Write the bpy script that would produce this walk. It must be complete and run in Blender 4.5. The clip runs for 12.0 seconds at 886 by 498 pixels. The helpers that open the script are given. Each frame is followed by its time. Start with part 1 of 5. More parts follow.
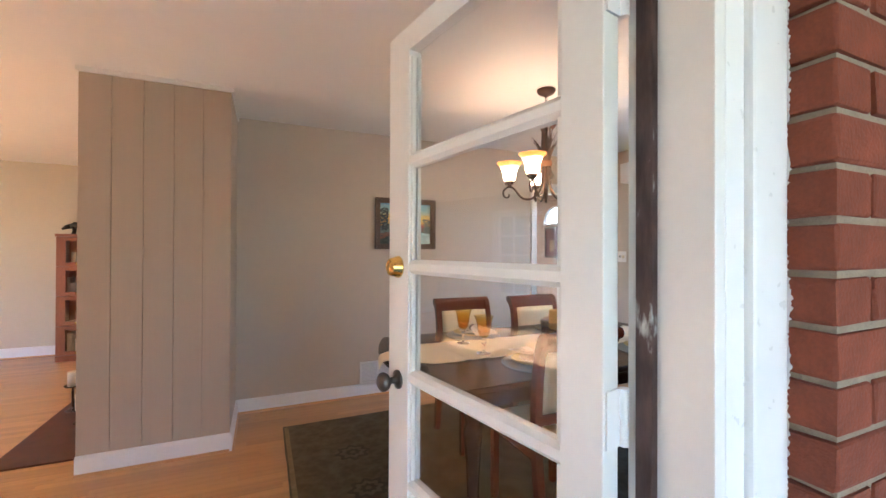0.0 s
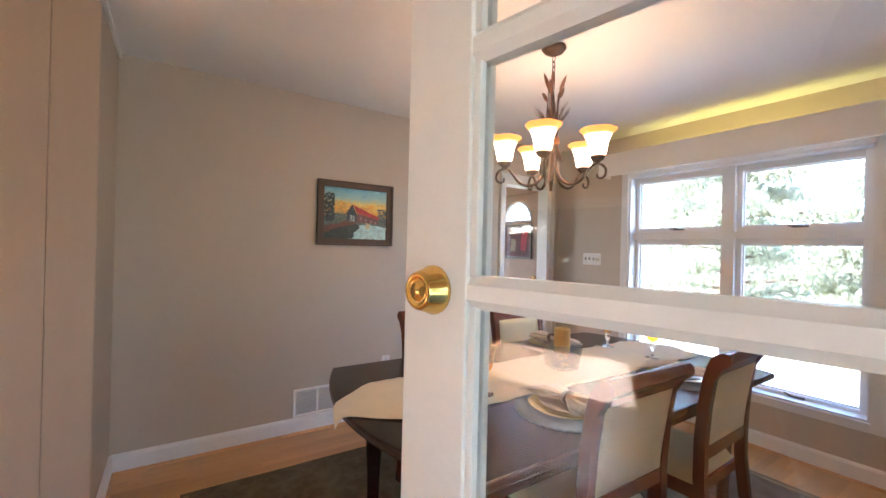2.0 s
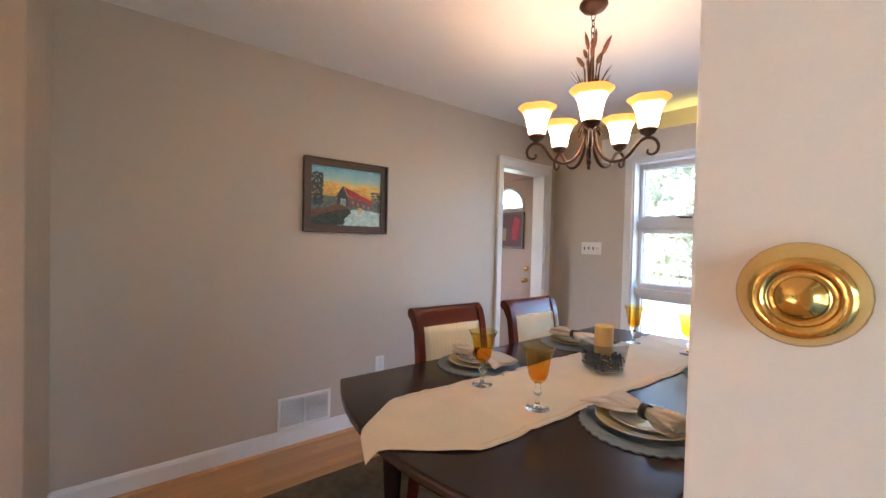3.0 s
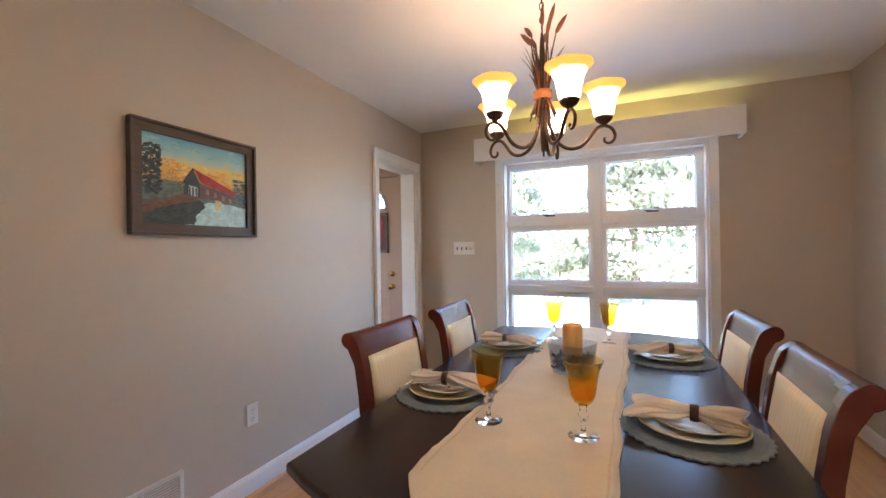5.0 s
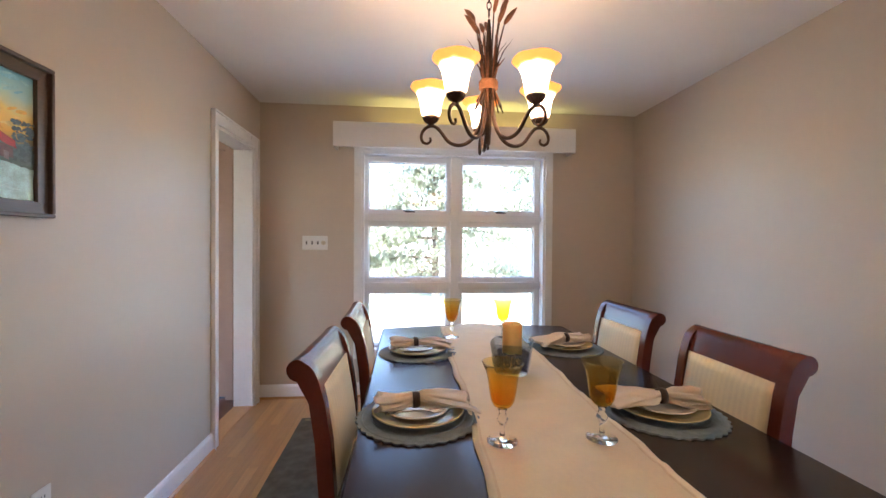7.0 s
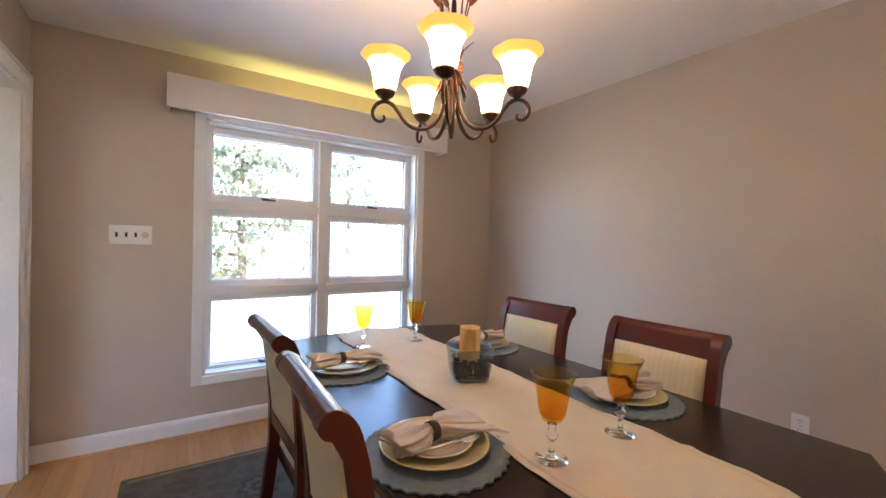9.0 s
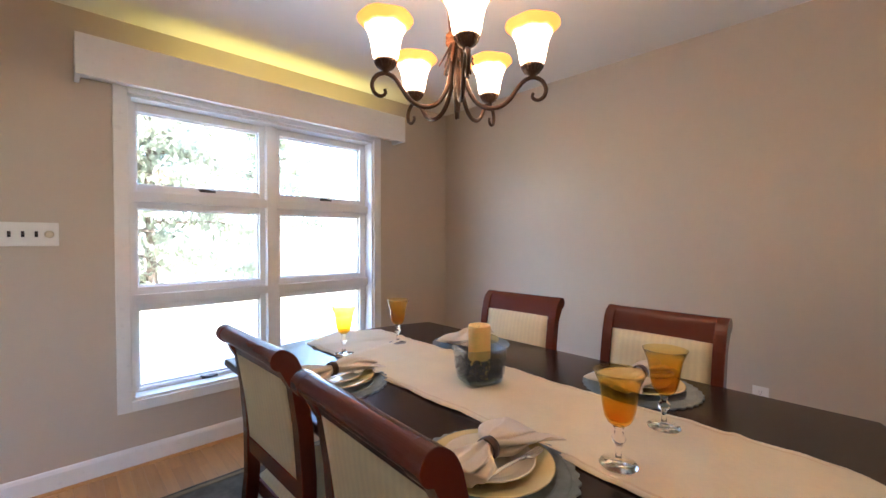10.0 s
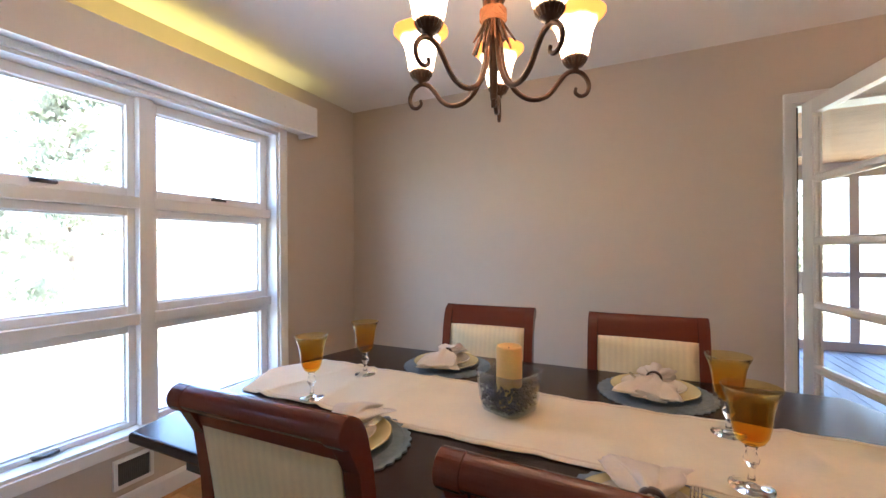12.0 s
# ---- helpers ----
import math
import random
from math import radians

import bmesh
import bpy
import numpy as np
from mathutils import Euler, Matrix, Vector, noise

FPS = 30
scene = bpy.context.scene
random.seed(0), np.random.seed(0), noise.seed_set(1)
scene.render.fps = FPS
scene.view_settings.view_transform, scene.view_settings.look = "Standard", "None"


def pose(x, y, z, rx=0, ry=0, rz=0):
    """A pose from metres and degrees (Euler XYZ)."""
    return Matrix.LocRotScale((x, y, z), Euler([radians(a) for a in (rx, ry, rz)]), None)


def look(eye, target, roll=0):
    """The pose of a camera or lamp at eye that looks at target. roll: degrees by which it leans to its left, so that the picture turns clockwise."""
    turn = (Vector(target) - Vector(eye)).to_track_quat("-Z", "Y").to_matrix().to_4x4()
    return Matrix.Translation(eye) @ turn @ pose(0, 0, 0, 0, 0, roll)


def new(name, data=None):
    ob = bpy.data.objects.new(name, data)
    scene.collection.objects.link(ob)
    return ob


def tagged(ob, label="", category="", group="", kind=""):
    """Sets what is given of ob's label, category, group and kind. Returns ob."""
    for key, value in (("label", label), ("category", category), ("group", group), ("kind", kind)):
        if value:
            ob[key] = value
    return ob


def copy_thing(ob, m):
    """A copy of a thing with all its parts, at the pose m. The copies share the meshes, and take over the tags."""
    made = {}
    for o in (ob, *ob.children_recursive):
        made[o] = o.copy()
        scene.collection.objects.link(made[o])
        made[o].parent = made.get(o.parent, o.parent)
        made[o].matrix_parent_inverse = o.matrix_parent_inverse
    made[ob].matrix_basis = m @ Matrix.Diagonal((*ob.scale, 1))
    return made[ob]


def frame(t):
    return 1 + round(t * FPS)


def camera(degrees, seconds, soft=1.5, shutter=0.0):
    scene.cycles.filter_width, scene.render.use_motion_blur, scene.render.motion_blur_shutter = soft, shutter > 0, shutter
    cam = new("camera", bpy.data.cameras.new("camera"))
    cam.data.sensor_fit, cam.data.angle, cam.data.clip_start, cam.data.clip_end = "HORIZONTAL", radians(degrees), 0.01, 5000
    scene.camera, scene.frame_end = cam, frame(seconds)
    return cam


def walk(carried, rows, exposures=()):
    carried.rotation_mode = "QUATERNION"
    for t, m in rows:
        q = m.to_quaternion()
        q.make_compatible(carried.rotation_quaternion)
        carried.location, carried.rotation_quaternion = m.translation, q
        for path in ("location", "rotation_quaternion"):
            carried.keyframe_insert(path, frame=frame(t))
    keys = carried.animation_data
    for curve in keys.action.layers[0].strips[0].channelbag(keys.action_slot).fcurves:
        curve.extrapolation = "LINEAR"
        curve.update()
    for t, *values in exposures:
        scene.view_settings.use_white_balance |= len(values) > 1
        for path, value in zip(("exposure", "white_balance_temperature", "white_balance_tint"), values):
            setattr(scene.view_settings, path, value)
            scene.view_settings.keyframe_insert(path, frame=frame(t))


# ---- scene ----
cam = camera(94.9, 12.0)
PATH = [
    (0, (-0.011, -0.048, 1.35), (0.797, 1.781, 1.361), 0.2),
    (0.5, (0.031, 0.13, 1.362), (0.915, 1.923, 1.399), 0.4),
    (1, (0.056, 0.308, 1.354), (1.018, 2.06, 1.401), 0.7),
    (1.5, (0.078, 0.506, 1.354), (1.106, 2.222, 1.388), 1.0),
    (2, (0.071, 0.7, 1.358), (1.177, 2.366, 1.359), 1.4),
    (2.5, (0.038, 0.911, 1.343), (1.211, 2.53, 1.319), 1.7),
    (2.7, (0.032, 0.998, 1.338), (1.229, 2.602, 1.306), 1.6),
    (4.3, (-0.024, 1.646, 1.298), (1.638, 2.759, 1.285), 0.1),
    (4.5, (-0.022, 1.714, 1.298), (1.692, 2.744, 1.289), -0.2),
    (5, (-0.031, 1.881, 1.289), (1.795, 2.698, 1.292), -0.9),
    (5.5, (-0.044, 2.046, 1.297), (1.873, 2.617, 1.313), -1.2),
    (6, (-0.024, 2.214, 1.293), (1.952, 2.522, 1.301), -1.2),
    (6.5, (0.028, 2.372, 1.29), (2.027, 2.429, 1.283), -0.5),
    (7, (0.091, 2.533, 1.295), (2.082, 2.343, 1.27), 0.4),
    (7.5, (0.152, 2.697, 1.297), (2.098, 2.237, 1.277), 1.4),
    (7.7, (0.191, 2.759, 1.302), (2.104, 2.176, 1.276), 1.7),
    (9.5, (0.615, 3.12, 1.282), (2.186, 1.883, 1.25), 0.7),
    (10, (0.771, 3.182, 1.275), (2.22, 1.804, 1.228), 0.1),
    (10.5, (0.919, 3.236, 1.271), (2.24, 1.735, 1.225), -0.3),
    (11, (1.08, 3.276, 1.28), (2.273, 1.671, 1.237), -0.6),
    (11.5, (1.227, 3.312, 1.285), (2.254, 1.596, 1.265), -0.5),
    (12, (1.369, 3.32, 1.275), (2.232, 1.516, 1.272), -0.4),
]
EXPOSURE, KELVIN, TINT = 4.18, 5620, 13.5
walk(cam, [(t, look(eye, target, roll)) for t, eye, target, roll in PATH], [(t, EXPOSURE + e, KELVIN + k, TINT) for t, e, k in ((0.0, 0.20, -200), (2.5, 0.16, -170), (5.0, 0.09, 0), (7.0, 0.05, 0), (9.5, 0.17, 0), (12.0, 0.25, 0))])

# ---- world and light ----
world = bpy.data.worlds.new("sky_world")
scene.world = world
world.use_nodes = True
wn = world.node_tree
sky = wn.nodes.new("ShaderNodeTexSky")
sky.sky_type, sky.sun_disc = "NISHITA", False
sky.sun_elevation, sky.sun_rotation = radians(41), radians(283)
sky.air_density, sky.dust_density = 1.0, 2.0
wn.links.new(sky.outputs[0], wn.nodes["Background"].inputs[0])
wn.nodes["Background"].inputs[1].default_value = 0.15
sun = new("sun", bpy.data.lights.new("sun", "SUN"))
sun.data.energy, sun.data.angle, sun.data.color = 2.8, radians(0.6), (1.0, 0.95, 0.87)
az = radians(283)
sun.matrix_world = look((20 * math.sin(az), 20 * math.cos(az), 17.4), (0, 0, 0))


def area(name, at, target, w, h, power, color):
    ob = new(name, bpy.data.lights.new(name, "AREA"))
    ob.data.shape, ob.data.size, ob.data.size_y = "RECTANGLE", w, h
    ob.data.energy, ob.data.color = power, color
    ob.matrix_world = look(at, target)
    return ob


def bulb(at, power, color, r=0.025):
    ob = new("bulb_light", bpy.data.lights.new("bulb_light", "POINT"))
    ob.data.energy, ob.data.color, ob.data.shadow_soft_size = power, color, r
    ob.location = at
    return ob


# ---- materials ----
def mat(name, color, rough=0.6, metal=0.0, var=0.06, scale=6.0, bump=0.0, bump_scale=120.0, coat=0.0, spec=0.5, stretch=(1, 1, 1), rnd=0.0, sheen=0.0, uneven=0.07):
    """A surface with two scales of colour variation, fine relief and optional change from object to object."""
    m = bpy.data.materials.new(name)
    m.use_nodes = True
    n, k = m.node_tree.nodes, m.node_tree.links
    b = n["Principled BSDF"]
    tc = n.new("ShaderNodeTexCoord")
    mp = n.new("ShaderNodeMapping")
    mp.inputs["Scale"].default_value = stretch
    k.new(tc.outputs["Object"], mp.inputs[0])
    big = n.new("ShaderNodeTexNoise")
    big.inputs["Scale"].default_value, big.inputs["Detail"].default_value = scale, 6
    fine = n.new("ShaderNodeTexNoise")
    fine.inputs["Scale"].default_value, fine.inputs["Detail"].default_value = scale * 9, 3
    for t in (big, fine):
        k.new(mp.outputs[0], t.inputs["Vector"])
    mix = n.new("ShaderNodeMix")
    mix.data_type = "FLOAT"
    mix.inputs[0].default_value = 0.4
    k.new(big.outputs[0], mix.inputs[2])
    k.new(fine.outputs[0], mix.inputs[3])
    hsv = n.new("ShaderNodeHueSaturation")
    hsv.inputs["Color"].default_value = (*color, 1)
    rg = n.new("ShaderNodeMapRange")
    rg.inputs[1].default_value, rg.inputs[2].default_value = 0.3, 0.7
    rg.inputs[3].default_value, rg.inputs[4].default_value = 1 - var, 1 + var
    k.new(mix.outputs[0], rg.inputs[0])
    val = rg.outputs[0]
    if rnd:
        oi = n.new("ShaderNodeObjectInfo")
        r2 = n.new("ShaderNodeMapRange")
        r2.inputs[3].default_value, r2.inputs[4].default_value = 1 - rnd, 1 + rnd
        k.new(oi.outputs["Random"], r2.inputs[0])
        ge = n.new("ShaderNodeNewGeometry")
        r3 = n.new("ShaderNodeMapRange")
        r3.inputs[3].default_value, r3.inputs[4].default_value = 1 - rnd, 1 + rnd
        k.new(ge.outputs["Random Per Island"], r3.inputs[0])
        for o in (r2, r3):
            mu = n.new("ShaderNodeMath")
            mu.operation = "MULTIPLY"
            k.new(val, mu.inputs[0])
            k.new(o.outputs[0], mu.inputs[1])
            val = mu.outputs[0]
    k.new(val, hsv.inputs["Value"])
    k.new(hsv.outputs[0], b.inputs["Base Color"])
    rr = n.new("ShaderNodeMapRange")
    rr.inputs[3].default_value, rr.inputs[4].default_value = max(0.02, rough - uneven), min(1, rough + uneven)
    k.new(fine.outputs[0], rr.inputs[0])
    k.new(rr.outputs[0], b.inputs["Roughness"])
    b.inputs["Metallic"].default_value = metal
    b.inputs["Specular IOR Level"].default_value = spec
    b.inputs["Coat Weight"].default_value = coat
    b.inputs["Coat Roughness"].default_value = 0.12
    b.inputs["Sheen Weight"].default_value = sheen
    if bump:
        bt = n.new("ShaderNodeTexNoise")
        bt.inputs["Scale"].default_value, bt.inputs["Detail"].default_value = bump_scale, 4
        k.new(mp.outputs[0], bt.inputs["Vector"])
        bn = n.new("ShaderNodeBump")
        bn.inputs["Strength"].default_value, bn.inputs["Distance"].default_value = bump, 0.004
        k.new(bt.outputs[0], bn.inputs["Height"])
        k.new(bn.outputs[0], b.inputs["Normal"])
    return m


def nodes_of(m):
    return m.node_tree.nodes, m.node_tree.links, m.node_tree.nodes["Principled BSDF"]


def glass(name, color=(1, 1, 1), rough=0.0, ior=1.45):
    m = bpy.data.materials.new(name)
    m.use_nodes = True
    b = m.node_tree.nodes["Principled BSDF"]
    b.inputs["Base Color"].default_value = (*color, 1)
    b.inputs["Roughness"].default_value = rough
    b.inputs["Transmission Weight"].default_value = 1
    b.inputs["IOR"].default_value = ior
    return m


def pane_glass(name, tint=(0.985, 0.99, 0.988), base=0.04):
    """Clear sheet glass: see-through with a mirror layer that grows at grazing angles."""
    m = bpy.data.materials.new(name)
    m.use_nodes = True
    n, k = m.node_tree.nodes, m.node_tree.links
    n.remove(n["Principled BSDF"])
    lw, pw, mr = n.new("ShaderNodeLayerWeight"), n.new("ShaderNodeMath"), n.new("ShaderNodeMapRange")
    lw.inputs[0].default_value = 0.5
    pw.operation, pw.inputs[1].default_value = "POWER", 5.0
    mr.inputs[3].default_value, mr.inputs[4].default_value = base, 1.0
    k.new(lw.outputs["Facing"], pw.inputs[0])
    k.new(pw.outputs[0], mr.inputs[0])
    tr, gl, mx = n.new("ShaderNodeBsdfTransparent"), n.new("ShaderNodeBsdfGlossy"), n.new("ShaderNodeMixShader")
    gl.inputs["Roughness"].default_value = 0.003
    tr.inputs[0].default_value = (*tint, 1)
    k.new(mr.outputs[0], mx.inputs[0])
    k.new(tr.outputs[0], mx.inputs[1])
    k.new(gl.outputs[0], mx.inputs[2])
    k.new(mx.outputs[0], n["Material Output"].inputs[0])
    return m


def ramp_by(m, axis, lo, hi, stops, target="Base Color", noise_amp=0.0, noise_scale=20):
    """Colour by height in the object's own space, with a ragged edge."""
    n, k, b = nodes_of(m)
    tc, sp = n.new("ShaderNodeTexCoord"), n.new("ShaderNodeSeparateXYZ")
    k.new(tc.outputs["Object"], sp.inputs[0])
    mr = n.new("ShaderNodeMapRange")
    mr.inputs[1].default_value, mr.inputs[2].default_value = lo, hi
    src = sp.outputs[axis]
    if noise_amp:
        nz, ma, ad = n.new("ShaderNodeTexNoise"), n.new("ShaderNodeMath"), n.new("ShaderNodeMath")
        nz.inputs["Scale"].default_value = noise_scale
        k.new(tc.outputs["Object"], nz.inputs["Vector"])
        ma.operation, ma.inputs[1].default_value = "MULTIPLY_ADD", noise_amp
        ma.inputs[2].default_value = -noise_amp / 2
        k.new(nz.outputs[0], ma.inputs[0])
        k.new(ma.outputs[0], ad.inputs[0])
        k.new(src, ad.inputs[1])
        src = ad.outputs[0]
    k.new(src, mr.inputs[0])
    cr = n.new("ShaderNodeValToRGB")
    while len(cr.color_ramp.elements) < len(stops):
        cr.color_ramp.elements.new(0.5)
    for e, (p, c) in zip(cr.color_ramp.elements, stops):
        e.position, e.color = p, (*c, 1)
    k.new(mr.outputs[0], cr.inputs[0])
    k.new(cr.outputs[0], b.inputs[target])
    return cr


WALL = mat("taupe_wall_paint", (0.535, 0.455, 0.365), 0.5, var=0.03, scale=1.5, bump=0.06, bump_scale=260)
PANEL = mat("panel_paint", (0.45, 0.365, 0.275), 0.45, var=0.04, scale=3, bump=0.08, bump_scale=90, stretch=(1, 1, 0.1))
CEIL = mat("ceiling_paint", (0.83, 0.81, 0.77), 0.8, var=0.02, scale=1.2, bump=0.08, bump_scale=200)
TRIM = mat("white_gloss_trim", (0.80, 0.79, 0.77), 0.3, var=0.03, scale=4, bump=0.03, bump_scale=60)
DOORW = mat("white_door_paint", (0.78, 0.77, 0.73), 0.33, var=0.03, scale=5, bump=0.04, bump_scale=50)
PEACH = mat("hall_paint", (0.48, 0.325, 0.24), 0.55, var=0.03, scale=2, bump=0.05, bump_scale=200)
CREAMW = mat("living_wall_paint", (0.52, 0.45, 0.33), 0.6, var=0.03, scale=2, bump=0.05, bump_scale=200)
OAK = mat("honey_oak_boards", (0.53, 0.278, 0.100), 0.30, var=0.14, scale=5, stretch=(0.3, 8, 8), rnd=0.12, coat=0.10, bump=0.02, bump_scale=200)
RUGM = mat("dark_patterned_rug", (0.09, 0.082, 0.066), 0.95, var=0.5, scale=4, bump=0.6, bump_scale=400, sheen=0.0, spec=0.1)
MAHOG = mat("dark_mahogany", (0.030, 0.014, 0.011), 0.24, var=0.2, scale=3, stretch=(1, 12, 12), coat=0.04, spec=0.34, uneven=0.015)
CHAIRW = mat("red_brown_mahogany", (0.112, 0.023, 0.011), 0.26, var=0.06, scale=2, stretch=(1, 5, 5), coat=0.08, spec=0.36, uneven=0.02)
CREAMF = mat("cream_striped_fabric", (0.77, 0.69, 0.45), 0.8, var=0.06, scale=12, bump=0.3, bump_scale=500, sheen=0.2)
LINEN = mat("cream_linen", (0.77, 0.69, 0.50), 0.85, var=0.06, scale=10, bump=0.35, bump_scale=700, sheen=0.15)
NAPK = mat("beige_napkin_cloth", (0.66, 0.58, 0.47), 0.85, var=0.07, scale=14, bump=0.3, bump_scale=600, sheen=0.15)
WOVEN = mat("blue_grey_woven_mat", (0.195, 0.245, 0.275), 0.9, var=0.2, scale=60, bump=0.7, bump_scale=350)
CHARGER = mat("pale_yellow_glaze", (0.66, 0.57, 0.30), 0.18, var=0.04, scale=10, coat=0.3)
CHINA = mat("cream_china", (0.78, 0.72, 0.60), 0.15, var=0.03, scale=12, coat=0.3)
RINGM = mat("dark_wood_ring", (0.045, 0.022, 0.014), 0.4, var=0.3, scale=30)
STEEL = mat("polished_steel", (0.7, 0.7, 0.68), 0.18, metal=1.0, var=0.05, scale=20)
WAX = mat("yellow_wax", (0.74, 0.50, 0.17), 0.5, var=0.08, scale=15, bump=0.1, bump_scale=60)
nodes_of(WAX)[2].inputs["Subsurface Weight"].default_value = 0.3
IVORYWAX = mat("ivory_wax", (0.80, 0.72, 0.55), 0.5, var=0.05, scale=15)
BRONZE = mat("aged_bronze", (0.060, 0.033, 0.022), 0.42, metal=0.75, var=0.4, scale=25, bump=0.15, bump_scale=150)
WHEAT = mat("copper_wheat", (0.20, 0.085, 0.040), 0.5, metal=0.5, var=0.35, scale=40, bump=0.5, bump_scale=300)
TWINE = mat("rope_band", (0.34, 0.145, 0.06), 0.8, var=0.25, scale=40, bump=0.6, bump_scale=250)
BRASS = mat("polished_brass", (0.80, 0.55, 0.16), 0.16, metal=1.0, var=0.1, scale=20)
PEWTER = mat("dark_pewter_knob", (0.11, 0.10, 0.09), 0.35, metal=0.9, var=0.3, scale=30)
PLASTIC = mat("white_plastic", (0.78, 0.76, 0.72), 0.35, var=0.02, scale=8)
DARK = mat("dark_recess", (0.015, 0.014, 0.013), 0.8, var=0.2, scale=20)
FRAMEW = mat("dark_walnut_frame", (0.085, 0.050, 0.032), 0.4, var=0.3, scale=15, stretch=(1, 1, 6), bump=0.15, bump_scale=90)
BRICK = mat("red_brick", (0.185, 0.044, 0.019), 0.85, var=0.28, scale=18, bump=0.7, bump_scale=130, rnd=0.10)
MORTAR = mat("grey_mortar", (0.28, 0.225, 0.16), 0.95, var=0.2, scale=30, bump=0.7, bump_scale=200)
STRIP = mat("worn_dark_strip", (0.045, 0.022, 0.018), 0.6, var=0.6, scale=12, stretch=(3, 3, 0.5), bump=0.4, bump_scale=60)
BLUEB = mat("blue_painted_boards", (0.09, 0.125, 0.17), 0.5, var=0.12, scale=5, stretch=(6, 1, 1), rnd=0.08, bump=0.1, bump_scale=80)
PINE = mat("pine_ceiling_boards", (0.52, 0.29, 0.145), 0.6, var=0.2, scale=4, stretch=(10, 1, 1), rnd=0.1)
HEARTH = mat("dark_hearth_tile", (0.10, 0.035, 0.022), 0.5, var=0.25, scale=10, bump=0.1, bump_scale=60)
CASEW = mat("red_oak_case", (0.27, 0.085, 0.035), 0.35, var=0.25, scale=8, stretch=(1, 1, 0.2))
BOOKM = mat("pale_books", (0.55, 0.45, 0.33), 0.8, var=0.3, scale=30, rnd=0.3)
FIGURE = mat("dark_carved_figure", (0.02, 0.018, 0.014), 0.5, var=0.3, scale=20)
ENTRY = mat("entry_tile", (0.16, 0.065, 0.04), 0.4, var=0.2, scale=8)
GRASS = mat("pale_dry_lawn", (0.30, 0.29, 0.18), 0.95, var=0.3, scale=1.2, bump=0.5, bump_scale=40)
PAVE = mat("pale_concrete", (0.50, 0.48, 0.44), 0.9, var=0.12, scale=2, bump=0.3, bump_scale=60)
LEAF = mat("sunlit_tree_leaf", (0.20, 0.21, 0.155), 0.6, var=0.3, scale=3, rnd=0.25)
LEAF_DEEP = mat("evergreen_leaf", (0.05, 0.06, 0.04), 0.6, var=0.3, scale=3, rnd=0.25)
BARK = mat("tree_bark", (0.11, 0.085, 0.065), 0.9, var=0.35, scale=10, bump=0.8, bump_scale=40, stretch=(1, 1, 0.2))
FENCEM = mat("weathered_fence", (0.26, 0.22, 0.18), 0.85, var=0.25, scale=6, stretch=(4, 4, 0.5), rnd=0.15)
# leaves let some of the light through
n_, k_, b_ = nodes_of(LEAF)
tl_, mx_ = n_.new("ShaderNodeBsdfTranslucent"), n_.new("ShaderNodeMixShader")
tl_.inputs[0].default_value = (0.38, 0.40, 0.29, 1)
mx_.inputs[0].default_value = 0.55
k_.new(b_.outputs[0], mx_.inputs[1])
k_.new(tl_.outputs[0], mx_.inputs[2])
k_.new(mx_.outputs[0], n_["Material Output"].inputs[0])
GLASSW = pane_glass("window_glass", base=0.026)
GLASSD = pane_glass("door_glass", base=0.05)
CLEAR = glass("clear_crystal", ior=1.36)
AMBER = pane_glass("amber_glass", (0.95, 0.77, 0.36), 0.035)
SMOKE = pane_glass("smoke_blue_glass", (0.83, 0.86, 0.91), 0.045)
PEBBLE = mat("glass_pebbles", (0.17, 0.175, 0.215), 0.12, var=0.5, scale=60, rnd=0.7)

# striped weave on the chair cloth: narrow vertical ribs
n_, k_, b_ = nodes_of(CREAMF)
tc_, wv_, hs_ = n_.new("ShaderNodeTexCoord"), n_.new("ShaderNodeTexWave"), n_.new("ShaderNodeMix")
wv_.inputs["Scale"].default_value = 14.0
wv_.bands_direction = "X"
hs_.data_type, hs_.blend_type = "RGBA", "MULTIPLY"
k_.new(tc_.outputs["Object"], wv_.inputs["Vector"])
src_ = b_.inputs["Base Color"].links[0].from_socket
rm_ = n_.new("ShaderNodeMapRange")
rm_.inputs[3].default_value, rm_.inputs[4].default_value = 0.94, 1.0
k_.new(wv_.outputs["Color"], rm_.inputs[0])
hs_.inputs[0].default_value = 1.0
k_.new(src_, hs_.inputs[6])
k_.new(rm_.outputs[0], hs_.inputs[7])
k_.new(hs_.outputs[2], b_.inputs["Base Color"])

# rug: worn field with medallions and a border ground
n_, k_, b_ = nodes_of(RUGM)
tc_, vo_, cr_ = n_.new("ShaderNodeTexCoord"), n_.new("ShaderNodeTexVoronoi"), n_.new("ShaderNodeValToRGB")
nz_, ad_ = n_.new("ShaderNodeTexNoise"), n_.new("ShaderNodeMix")
nz_.inputs["Scale"].default_value, nz_.inputs["Detail"].default_value = 26, 9
vo_.inputs["Scale"].default_value = 11.0
ad_.data_type = "FLOAT"
ad_.inputs[0].default_value = 0.62
k_.new(tc_.outputs["Object"], nz_.inputs["Vector"])
k_.new(tc_.outputs["Object"], vo_.inputs["Vector"])
k_.new(vo_.outputs["Distance"], ad_.inputs[2])
k_.new(nz_.outputs[0], ad_.inputs[3])
for p_ in (0.4, 0.6):
    cr_.color_ramp.elements.new(p_)
